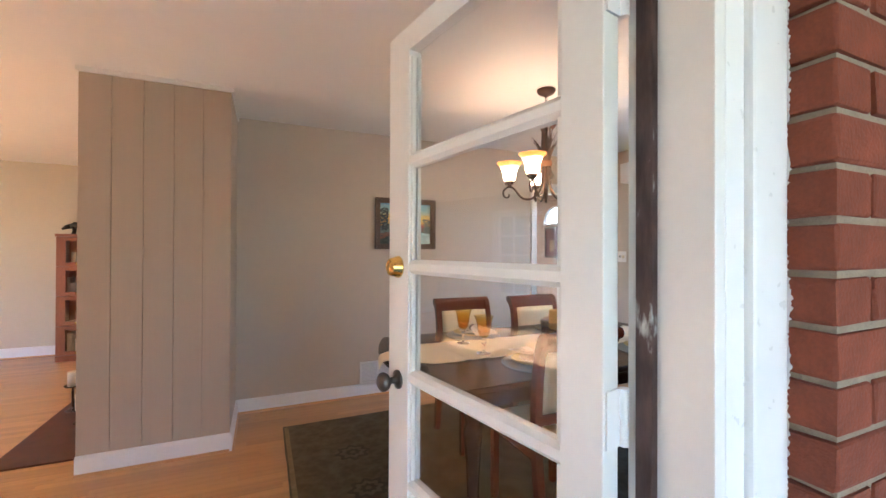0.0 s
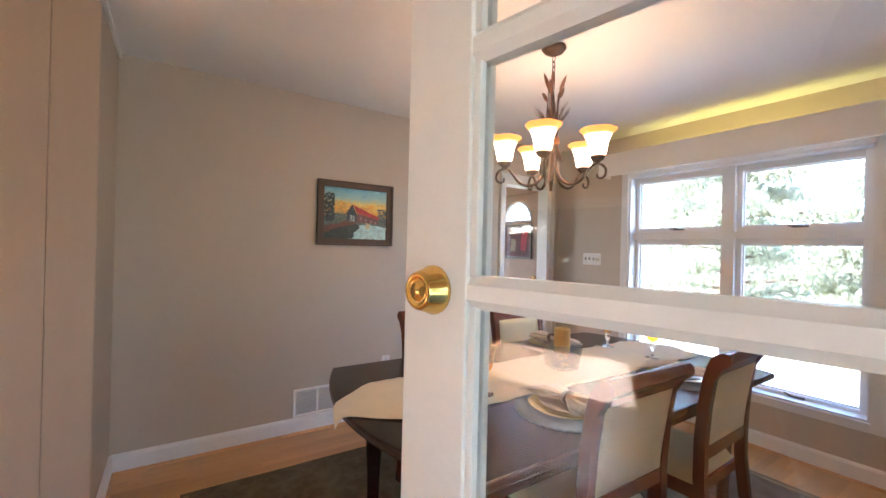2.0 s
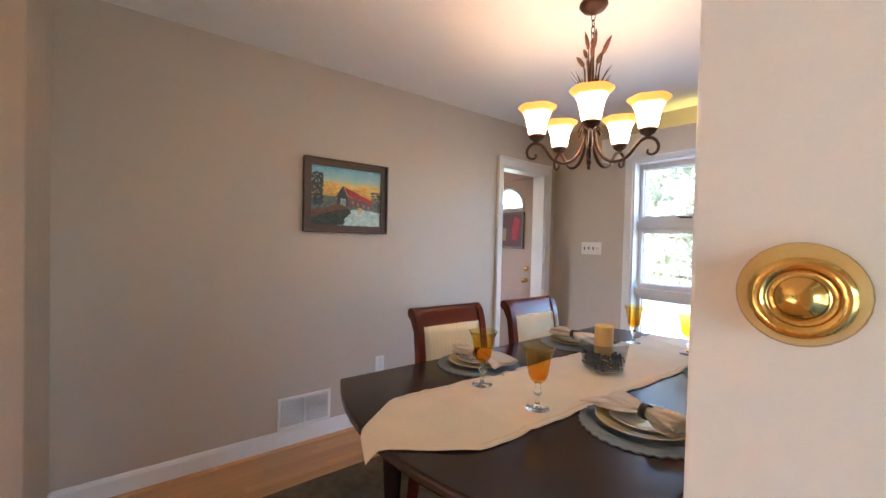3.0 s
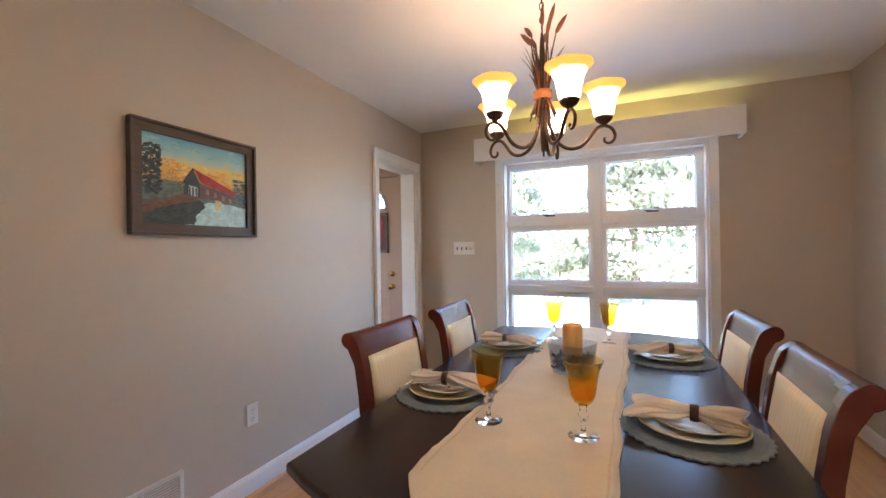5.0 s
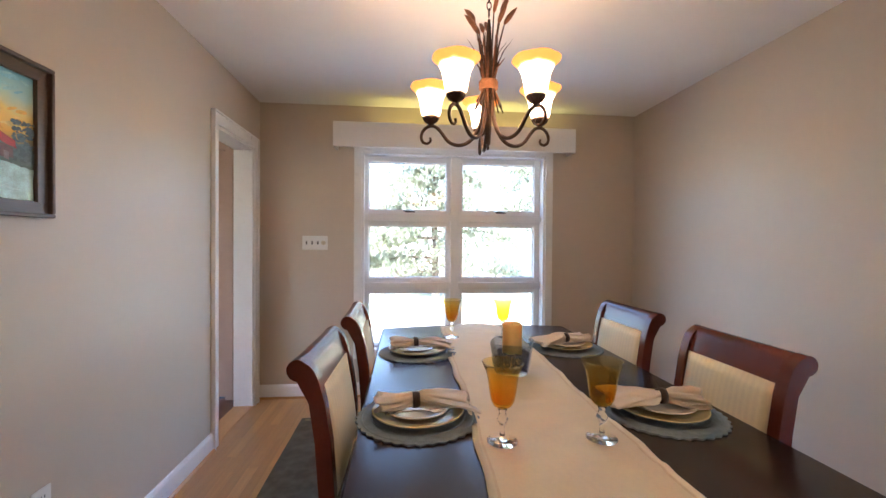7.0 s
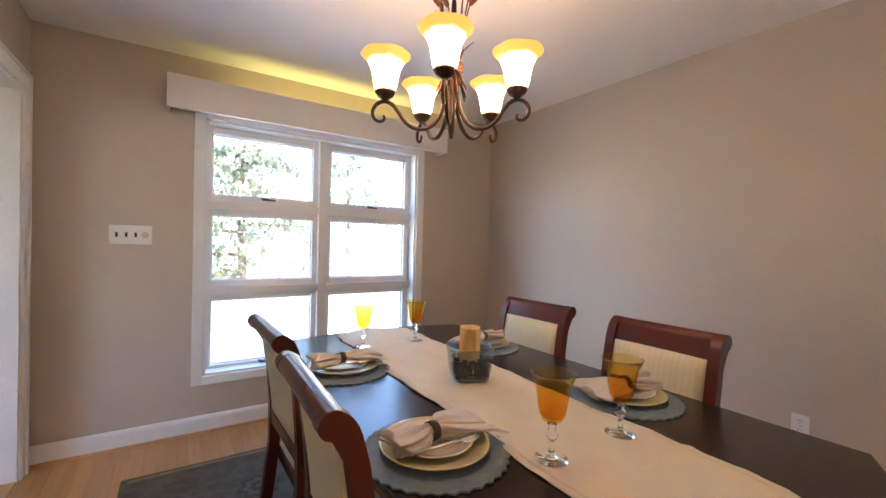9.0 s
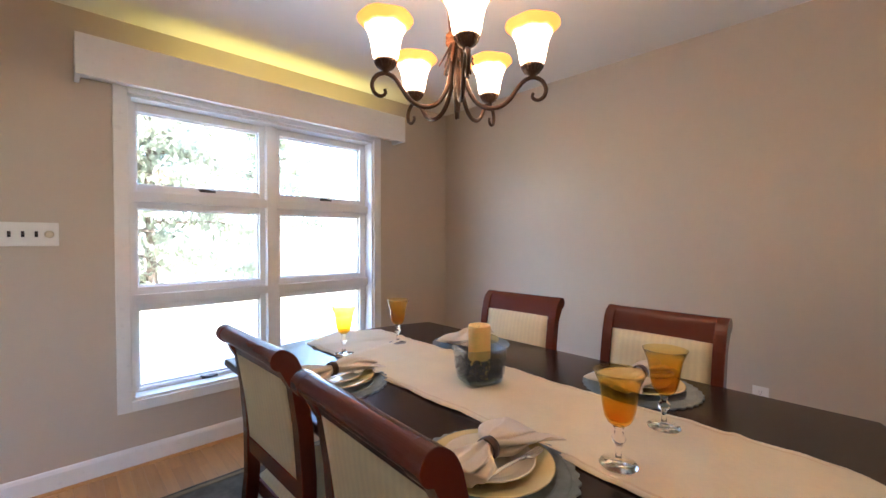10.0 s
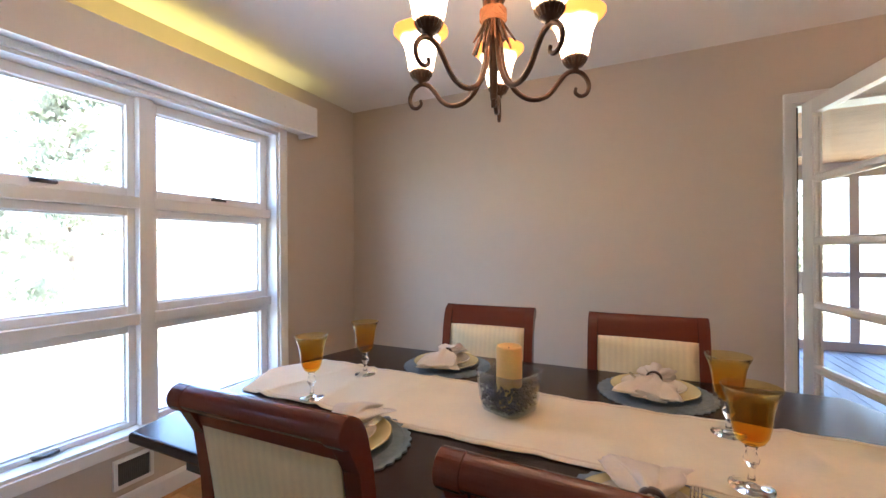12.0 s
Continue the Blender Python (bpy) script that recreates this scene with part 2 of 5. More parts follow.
for i_, (p_, c_) in enumerate(((0.30, (0.100, 0.080, 0.052)), (0.44, (0.118, 0.094, 0.060)), (0.54, (0.140, 0.112, 0.072)), (0.75, (0.175, 0.142, 0.092)))):
    cr_.color_ramp.elements[i_].position, cr_.color_ramp.elements[i_].color = p_, (*c_, 1)
k_.new(ad_.outputs[0], cr_.inputs[0])
k_.new(cr_.outputs[0], b_.inputs["Base Color"])

# lamp shade glass: frosted white body with an amber rim, light comes through it
SHADE = mat("alabaster_shade_glass", (0.9, 0.8, 0.62), 0.4, var=0.02)
SHADE_IN = mat("frosted_shade_lining", (0.9, 0.78, 0.58), 0.5, var=0.02)
cr_shade = ramp_by(SHADE, 2, 0.0, 0.13, [(0.0, (0.30, 0.15, 0.05)), (0.14, (1.0, 0.80, 0.54)), (0.56, (1.0, 0.76, 0.46)), (0.76, (0.075, 0.030, 0.005))], "Emission Color", 0.015, 30)
n_, k_, b_ = nodes_of(SHADE)
# outer glass also emits, standing in for bulb light thrown down on the table
b_.inputs["Emission Strength"].default_value = 2.4
for m_ in (SHADE, SHADE_IN):
    n_, k_, b_ = nodes_of(m_)
    cb_ = ramp_by(m_, 2, 0.0, 0.13, [(0.0, (0.9, 0.5, 0.18)), (0.2, (0.9, 0.78, 0.6)), (0.60, (0.9, 0.74, 0.50)), (0.78, (0.72, 0.24, 0.035))], "Base Color", 0.015, 30)
    tl_, mx_ = n_.new("ShaderNodeBsdfTranslucent"), n_.new("ShaderNodeMixShader")
    k_.new(cb_.outputs[0], tl_.inputs[0])
    mx_.inputs[0].default_value = 0.6
    k_.new(b_.outputs[0], mx_.inputs[1])
    k_.new(tl_.outputs[0], mx_.inputs[2])
    k_.new(mx_.outputs[0], n_["Material Output"].inputs[0])

# amber glass: deep at the foot of the bowl, pale at the lip
n_, k_ = AMBER.node_tree.nodes, AMBER.node_tree.links
tc_, sp_, mr_, cr_ = n_.new("ShaderNodeTexCoord"), n_.new("ShaderNodeSeparateXYZ"), n_.new("ShaderNodeMapRange"), n_.new("ShaderNodeValToRGB")
mr_.inputs[1].default_value, mr_.inputs[2].default_value = 0.09, 0.222
cr_.color_ramp.elements[0].color, cr_.color_ramp.elements[1].color = (0.93, 0.65, 0.14, 1), (0.985, 0.915, 0.68, 1)
mid_ = cr_.color_ramp.elements.new(0.5)
mid_.color = (0.965, 0.80, 0.36, 1)
k_.new(tc_.outputs["Object"], sp_.inputs[0])
k_.new(sp_.outputs[2], mr_.inputs[0])
k_.new(mr_.outputs[0], cr_.inputs[0])
k_.new(cr_.outputs[0], n_["Transparent BSDF"].inputs[0])

# weather strip: old brown with flakes of white paint
n_, k_, b_ = nodes_of(STRIP)
tc_, nz_, cr_, mp_ = n_.new("ShaderNodeTexCoord"), n_.new("ShaderNodeTexNoise"), n_.new("ShaderNodeValToRGB"), n_.new("ShaderNodeMapping")
mp_.inputs["Scale"].default_value = (1, 1, 0.35)
nz_.inputs["Scale"].default_value, nz_.inputs["Detail"].default_value = 38, 8
cr_.color_ramp.elements.new(0.5)
for i_, (p_, c_) in enumerate(((0.35, (0.030, 0.014, 0.012)), (0.62, (0.075, 0.042, 0.036)), (0.73, (0.55, 0.60, 0.57)))):
    cr_.color_ramp.elements[i_].position, cr_.color_ramp.elements[i_].color = p_, (*c_, 1)
k_.new(tc_.outputs["Object"], mp_.inputs[0])
k_.new(mp_.outputs[0], nz_.inputs["Vector"])
k_.new(nz_.outputs[0], cr_.inputs[0])
k_.new(cr_.outputs[0], b_.inputs["Base Color"])


# ---- mesh helpers ----
def box(bm, x0, y0, z0, x1, y1, z1, bevel=0.0, m=None):
    vs = [bm.verts.new((x, y, z)) for x in (x0, x1) for y in (y0, y1) for z in (z0, z1)]
    fs = [bm.faces.new([vs[i] for i in q]) for q in ((0, 1, 3, 2), (4, 6, 7, 5), (0, 4, 5, 1), (2, 3, 7, 6), (0, 2, 6, 4), (1, 5, 7, 3))]
    if bevel:
        es = list({e for f in fs for e in f.edges})
        r = bmesh.ops.bevel(bm, geom=es, offset=bevel, segments=2, affect="EDGES", profile=0.6)
        vs = list({v for f in r["faces"] for v in f.verts})
    if m is not None:
        bmesh.ops.transform(bm, matrix=m, verts=vs)
    return bm


def boxes(*bs, bevel=0.0):
    bm = bmesh.new()
    for b in bs:
        box(bm, *b, bevel=bevel)
    return bm


def lathe(profile, seg=32, bm=None, at=(0, 0, 0), close=False):
    bm = bm or bmesh.new()
    rings = []
    for r, z in profile:
        if r < 1e-5:
            rings.append([bm.verts.new((at[0], at[1], at[2] + z))])
        else:
            rings.append([bm.verts.new((at[0] + r * math.cos(2 * math.pi * i / seg), at[1] + r * math.sin(2 * math.pi * i / seg), at[2] + z)) for i in range(seg)])
    pairs = list(zip(rings, rings[1:])) + ([(rings[-1], rings[0])] if close else [])
    for a, b in pairs:
        for i in range(seg):
            j = (i + 1) % seg
            q = [a[i % len(a)], a[j % len(a)], b[j % len(b)], b[i % len(b)]]
            q = [v for n, v in enumerate(q) if v not in q[:n]]
            if len(q) > 2:
                bm.faces.new(q)
    return bm


def tube(points, radius, seg=8, bm=None, flat=1.0):
    """A swept rod; radius a number or one per point; flat squeezes it across."""
    bm = bm or bmesh.new()
    pts = [Vector(p) for p in points]
    rad = radius if isinstance(radius, (list, tuple)) else [radius] * len(pts)
    rings, up = [], None
    for i, p in enumerate(pts):
        d = (pts[min(i + 1, len(pts) - 1)] - pts[max(i - 1, 0)]).normalized()
        if up is None:
            up = Vector((0, 0, 1)) if abs(d.z) < 0.9 else Vector((1, 0, 0))
        s = d.cross(up).normalized()
        up = s.cross(d).normalized()
        rings.append([bm.verts.new(p + rad[i] * (math.cos(a) * s * flat + math.sin(a) * up)) for a in (2 * math.pi * j / seg for j in range(seg))])
    for a, b in zip(rings, rings[1:]):
        for i in range(seg):
            bm.faces.new((a[i], a[(i + 1) % seg], b[(i + 1) % seg], b[i]))
    bm.faces.new(rings[0][::-1])
    bm.faces.new(rings[-1])
    return bm


def prism(outline, lo, hi, axis="z", bm=None, bevel=0.0):
    """A flat outline given thickness along an axis. Outline points are the two other coordinates in order."""
    bm = bm or bmesh.new()
    put = {"z": lambda p, h: (p[0], p[1], h), "y": lambda p, h: (p[0], h, p[1]), "x": lambda p, h: (h, p[0], p[1])}[axis]
    a, b = [bm.verts.new(put(p, lo)) for p in outline], [bm.verts.new(put(p, hi)) for p in outline]
    fs = [bm.faces.new(a[::-1]), bm.faces.new(b)]
    n = len(a)
    fs += [bm.faces.new((a[i], a[(i + 1) % n], b[(i + 1) % n], b[i])) for i in range(n)]
    bmesh.ops.recalc_face_normals(bm, faces=fs)
    if bevel:
        bmesh.ops.bevel(bm, geom=list(set(fs[0].edges) | set(fs[1].edges)), offset=bevel, segments=3, affect="EDGES", profile=0.5)
    return bm


def grid(nx, ny, fn, thick=0.0):
    bm = bmesh.new()
    vs = [[bm.verts.new(fn(i / nx, j / ny)) for j in range(ny + 1)] for i in range(nx + 1)]
    fs = [bm.faces.new((vs[i][j], vs[i + 1][j], vs[i + 1][j + 1], vs[i][j + 1])) for i in range(nx) for j in range(ny)]
    if thick:
        bm.normal_update()
        bmesh.ops.solidify(bm, geom=fs, thickness=thick)
    return bm


def mesh_of(name, bm, material, smooth=False):
    bmesh.ops.recalc_face_normals(bm, faces=bm.faces)
    me = bpy.data.meshes.new(name)
    bm.to_mesh(me)
    bm.free()
    me.materials.append(material)
    if smooth:
        for p in me.polygons:
            p.use_smooth = True
    return me


def part(name, bm, material, parent, label="", smooth=False, at=None):
    ob = new(name, mesh_of(name, bm, material, smooth))
    ob.parent = parent
    if at is not None:
        ob.matrix_basis = at
    return tagged(ob, label)


def root(name, at, label, category, group="", kind=""):
    ob = new(name)
    ob.empty_display_size = 0.1
    ob.matrix_basis = at
    return tagged(ob, label, category, group, kind)


def single(name, bm, material, label, category, smooth=False, kind="", at=None, group=""):
    ob = new(name, mesh_of(name, bm, material, smooth))
    if at is not None:
        ob.matrix_basis = at
    return tagged(ob, label, category, group, kind)


def struct(name, bm, material, label, smooth=False):
    return single(name, bm, material, label, name.split("_")[0], smooth, "structure")


# ---- setting: the shell ----
H, T, CY1 = 2.45, 0.14, 5.0
NY, EX, SY, SO = 3.72, 3.58, 0.478, 0.258
# floor slab under the boards
struct("floor", boxes((-5.3, SO + 0.02, -0.14, EX + 0.2, 7.0, -0.012)), DARK, "honey oak strip floor through the rooms")
struct("ceiling", boxes((-5.3, SO + 0.02, H, EX + 0.25, 7.0, H + 0.15)), CEIL, "smooth off-white painted ceiling")
# north wall with the doorway to the hall
DX0, DX1, DZ = 2.79, 3.43, 2.04
struct("wall_north", boxes((-0.222, NY, 0, DX0, NY + T, H), (DX0, NY, DZ, DX1, NY + T, H), (DX1, NY, 0, EX, NY + T, H)), WALL, "taupe painted plaster wall with a doorway")
# east wall with the large window, and on past the hall with the front door
WY0, WY1, WZ0, WZ1 = 1.30, 2.89, 0.375, 2.07
FY0, FY1, FZ = 3.99, 4.90, 2.05
XO = EX + 0.24
struct("wall_east", boxes((EX, SO, -0.1, XO, WY0, H), (EX, WY0, -0.1, XO, WY1, WZ0), (EX, WY0, WZ1, XO, WY1, H), (EX, WY1, -0.1, XO, NY + 0.06, H)), WALL, "taupe painted wall around a wide six-pane window")
struct("wall_hall_east", boxes((EX, NY + 0.06, -0.1, XO, FY0, H), (EX, FY0, FZ, XO, FY1, H), (EX, FY1, -0.1, XO, 7.0, H)), PEACH, "warm peach painted hall wall around the front door")
# the opening is added, out of view, to let sky light brighten the hall
struct("wall_back", boxes((-0.36, 6.72, 0, 0.5, 6.86, H), (0.5, 6.72, 0, 1.9, 6.86, 0.8), (0.5, 6.72, 2.1, 1.9, 6.86, H), (1.9, 6.72, 0, EX, 6.86, H)), PEACH, "warm peach painted hall wall with an added unseen light opening")
# south wall, brick outside, with the glazed door
SX0, SX1, SZ = -0.30, 0.602, 2.06
struct("wall_south", boxes((-5.3, SO + 0.11, -0.1, SX0, SY, H), (SX0, SO + 0.11, SZ, SX1, SY, H), (SX1, SO + 0.11, -0.1, EX, SY, H)), WALL, "taupe painted plaster wall with the porch door")
# living room shell
struct("wall_living_north", boxes((-5.3, 6.72, 0, -0.36, 6.86, H)), CREAMW, "cream painted living room wall")
struct("wall_living_west", boxes((-5.3, SY, 0, -5.16, 1.92, H), (-5.3, 1.92, 0, -5.16, 3.88, 0.48), (-5.3, 1.92, 2.08, -5.16, 3.88, H), (-5.3, 3.88, 0, -5.16, 3.98, H), (-5.3, 3.98, 0, -5.16, 5.08, 0.48), (-5.3, 3.98, 2.08, -5.16, 5.08, H), (-5.3, 5.08, 0, -5.16, 6.86, H)), CREAMW, "cream painted living room wall with two windows")
struct("wall_living_east", boxes((-0.36, CY1, 0, -0.223, 6.72, H)), CREAMW, "cream painted living room wall")


def living_window(name, y0, y1, label, bars):
    """A painted window in the west wall; bars gives the glazing bars across and up."""
    w = root(name, pose(-5.23, (y0 + y1) / 2, 1.28), label, "window", kind="structure")
    h, z = (y1 - y0) / 2, 0.80
    part("window_frame", boxes((-0.04, -h, -z, 0.04, -h + 0.06, z), (-0.04, h - 0.06, -z, 0.04, h, z), (-0.04, -h + 0.06, -z, 0.04, h - 0.06, -z + 0.06), (-0.04, -h + 0.06, z - 0.06, 0.04, h - 0.06, z)), TRIM, w)
    part("casing", boxes((0.071, -h - 0.07, -z - 0.07, 0.088, -h, z + 0.07), (0.071, h, -z - 0.07, 0.088, h + 0.07, z + 0.07), (0.071, -h, z, 0.088, h, z + 0.07), (0.071, -h, -z - 0.07, 0.088, h, -z), bevel=0.003), TRIM, w)
    for i in range(1, bars[0]):
        y = -h + 0.06 + (2 * h - 0.12) * i / bars[0]
        part("muntin", boxes((-0.02, y - 0.013, -z + 0.06, 0.02, y + 0.013, z - 0.06)), TRIM, w)
    for i in range(1, bars[1]):
        q, t = -z + 0.06 + (2 * z - 0.12) * i / bars[1], 0.026 if 2 * i == bars[1] else 0.013
        part("muntin", boxes((-0.018, -h + 0.06, q - t, 0.018, h - 0.06, q + t)), TRIM, w)
    p = part("pane", boxes((-0.003, -h + 0.06, -z + 0.06, 0.003, h - 0.06, z - 0.06)), GLASSW, w)
    p.visible_shadow = False


living_window("window_living_1", 1.92, 3.88, "wide white framed living room picture window", (1, 1))
living_window("window_living_2", 3.98, 5.08, "white double-hung living room window with glazing bars", (3, 4))


# baseboards
def base(name, x0, y0, x1, y1, nx, ny, h=0.115):
    """A painted baseboard with an eased top and a quarter-round shoe, along one wall."""
    bm = bmesh.new()
    L = math.hypot(x1 - x0, y1 - y0)
    prism([(0, 0.0), (0.016, 0.0), (0.016, h - 0.02), (0.010, h - 0.006), (0.004, h), (0, h)], 0, L, "x", bm)
    u = Vector((x1 - x0, y1 - y0, 0)) / L
    m = Matrix(((u.x, nx, 0, x0), (u.y, ny, 0, y0), (0, 0, 1, 0.0), (0, 0, 0, 1)))
    bmesh.ops.transform(bm, matrix=m, verts=bm.verts)
    struct(name, bm, TRIM, "white painted wooden baseboard")
    bm = prism([(0.0165, 0.0), (0.028, 0.0), (0.026, 0.008), (0.021, 0.014), (0.0165, 0.016)], 0, L, "x")
    bmesh.ops.transform(bm, matrix=m, verts=bm.verts)
    struct(name.replace("baseboard", "trim_shoe"), bm, OAK, "oak quarter-round shoe moulding")


base("baseboard_north", -0.205, NY, 2.725, NY, 0, -1)
base("baseboard_east", EX, SY, EX, NY, -1, 0)
base("baseboard_south", 0.64, SY, EX - 0.02, SY, 0, 1)
base("baseboard_south_west", -5.1, SY, -0.38, SY, 0, 1)
base("baseboard_living_north", -5.1, 6.72, -0.4, 6.72, 0, -1, 0.13)
base("baseboard_hall", EX, NY + T, EX, FY0 - 0.07, -1, 0)

# the panelled chimney breast that juts out beside the north wall
CX0, CX1, CY0 = -1.03, -0.213, 3.055
chim = struct("wall_chimney", boxes((CX0 + 0.012, CY0 + 0.012, 0, CX1 - 0.012, CY1, H)), PANEL, "taupe panelled chimney breast with vertical boards")
bw = (CX1 - CX0) / 5
for i in range(5):
    part("board", boxes((CX0 + i * bw + 0.0012, CY0, 0.0, CX0 + (i + 1) * bw - 0.0012, CY0 + 0.013, H - 0.03), bevel=0.0025), PANEL, chim)
for i in range(4):
    w = (NY - CY0) / 4
    part("board", boxes((CX1 - 0.013, CY0 + i * w + 0.0012 + (0.0128 if i == 0 else 0), 0.0, CX1, CY0 + (i + 1) * w - 0.0012, H - 0.03), bevel=0.0025), PANEL, chim)
struct("trim_chimney", boxes((CX0 - 0.01, CY0 - 0.016, H - 0.03, CX1 + 0.014, CY0 - 0.001, H), (CX1 + 0.001, CY0 - 0.001, H - 0.03, CX1 + 0.014, NY, H)), CEIL, "thin white ceiling trim over the panelling")
base("baseboard_chimney", CX0, CY0, CX1 + 0.0, CY0, 0, -1, 0.12)
base("baseboard_chimney_side", CX1, CY0 - 0.016, CX1, NY - 0.02, 1, 0, 0.12)
struct("hearth", boxes((-1.55, 3.30, -0.012, CX0, 5.0, 0.012), bevel=0.003), HEARTH, "dark brown tiled hearth set in the floor")
struct("threshold", boxes((DX0, NY + 0.0, -0.012, DX1, NY + T, 0.006), bevel=0.002), OAK, "oak doorway threshold")


# ---- doorway casing, north ----
def casing(name, x0, x1, z, y, side, w=0.065, d=0.018):
    """Flat casing with an outer back-band round an opening in a wall along x."""
    y0, y1 = sorted((y, y + side * d))
    b0, b1 = sorted((y, y + side * (d + 0.010)))
    bm = boxes((x0 - w, y0, 0, x0, y1, z), (x1, y0, 0, x1 + w, y1, z), (x0 - w, y0, z, x1 + w, y1, z + w + 0.015), bevel=0.003)
    for b in ((x0 - w - 0.012, b0, 0, x0 - w, b1, z + w + 0.027), (x1 + w, b0, 0, x1 + w + 0.012, b1, z + w + 0.027), (x0 - w, b0, z + w + 0.015, x1 + w, b1, z + w + 0.027)):
        box(bm, *b, bevel=0.003)
    return struct(name, bm, TRIM, "white painted door casing")


casing("trim_doorway_north", DX0, DX1, DZ, NY, -1, 0.055)
struct("jamb_north", boxes((DX0 - 0.001, NY - 0.002, 0, DX0 + 0.018, NY + T + 0.002, DZ), (DX1 - 0.018, NY - 0.002, 0, DX1 + 0.001, NY + T + 0.002, DZ), (DX0 + 0.018, NY - 0.002, DZ - 0.018, DX1 - 0.018, NY + T + 0.002, DZ + 0.001)), TRIM, "white painted doorway lining")


# ---- front door, at the far side of the hall ----
def front_door():
    d = root("door_front", pose(EX + 0.06, (FY0 + FY1) / 2, 0.01), "peach painted front door with a fanlight", "door", kind="structure")
    cy, cz, r = -0.05, 1.715, 0.235
    arc = [(cy + r * math.cos(a), cz + r * math.sin(a)) for a in (math.pi * i / 20 for i in range(21))]
    # slab cut round the half-round light
    bm = bmesh.new()
    box(bm, -0.02, -0.45, 0.0, 0.02, 0.45, cz)
    top = 2.045
    for (y0, z0), (y1, z1) in zip(arc, arc[1:]):
        prism([(y0, z0), (y0, top), (y1, top), (y1, z1)], -0.02, 0.02, "x", bm)
    box(bm, -0.02, -0.44, cz, 0.02, cy - r, top)
    box(bm, -0.02, cy + r, cz, 0.02, 0.44, top)
    part("slab", bm, PEACH, d)
    ring = bmesh.new()
    tube([(-0.024, y, z) for y, z in arc], 0.014, 6, ring)
    tube([(-0.024, cy - r, cz), (-0.024, cy + r, cz)], 0.014, 6, ring)
    part("fanlight_frame", ring, TRIM, d)
    for a in (36, 72, 108, 144):
        part("muntin", tube([(-0.01, cy + 0.08 * math.cos(radians(a)), cz + 0.08 * math.sin(radians(a))), (-0.01, cy + r * math.cos(radians(a)), cz + r * math.sin(radians(a)))], 0.008, 6), TRIM, d)
    part("muntin", tube([(-0.01, cy + 0.08 * math.cos(radians(a)), cz + 0.08 * math.sin(radians(a))) for a in range(0, 181, 15)], 0.008, 6), TRIM, d)
    g = part("pane", prism(arc, -0.002, 0.002, "x"), GLASSW, d)
    g.visible_shadow = False
    for z, nm in ((0.905, "knob"), (1.035, "deadbolt")):
        bm = lathe([(0, 0), (0.026, 0), (0.026, 0.008), (0.010, 0.014), (0.010, 0.03), (0.026, 0.04), (0.028, 0.055), (0.018, 0.066), (0, 0.068)] if nm == "knob" else [(0, 0), (0.028, 0), (0.026, 0.02), (0.016, 0.026), (0, 0.027)], 20)
        part(nm, bm, BRASS, d, "brass " + nm, True, pose(-0.02, -0.355, z, 0, -90, 0))
    for y0 in (-0.33, 0.05):
        part("raised_panel", boxes((-0.027, y0 + 0.02, 0.2, -0.0205, y0 + 0.28, 0.8), bevel=0.003), PEACH, d)


front_door()
struct("trim_front_door", boxes((EX - 0.016, FY0 - 0.06, 0, EX - 0.001, FY0, FZ), (EX - 0.016, FY1, 0, EX - 0.001, FY1 + 0.06, FZ), (EX - 0.016, FY0 - 0.06, FZ, EX - 0.001, FY1 + 0.06, FZ + 0.06), bevel=0.002), PEACH, "peach painted front door casing")


def red_artwork():
    w, h = 0.46, 0.42
    a = root("framed_artwork", pose(EX + 0.036, 4.365, 1.475, 0, 0, -90), "dark framed red abstract picture on the front door", "picture")
    part("frame", boxes((-w / 2, -0.02, -h / 2, w / 2, 0, -h / 2 + 0.025), (-w / 2, -0.02, h / 2 - 0.025, w / 2, 0, h / 2), (-w / 2, -0.02, -h / 2 + 0.025, -w / 2 + 0.025, 0, h / 2 - 0.025), (w / 2 - 0.025, -0.02, -h / 2 + 0.025, w / 2, 0, h / 2 - 0.025), bevel=0.003), FRAMEW, a)
    part("canvas", boxes((-w / 2 + 0.025, -0.010, -h / 2 + 0.025, w / 2 - 0.025, -0.003, h / 2 - 0.025)), mat("maroon_canvas", (0.11, 0.012, 0.012), 0.6, var=0.5, scale=8), a)
    part("red_shape", prism([(0.05, -0.1), (0.13, -0.12), (0.17, 0.12), (0.10, 0.16), (0.06, 0.05)], -0.0125, -0.0105, "y"), mat("crimson_paint", (0.42, 0.015, 0.03), 0.6, var=0.3, scale=20), a)
    part("pale_shape", prism([(-0.13, -0.12), (-0.04, -0.12), (-0.03, 0.02), (-0.11, 0.04)], -0.0125, -0.0105, "y"), mat("ochre_paint", (0.34, 0.20, 0.11), 0.6, var=0.3, scale=20), a)


red_artwork()


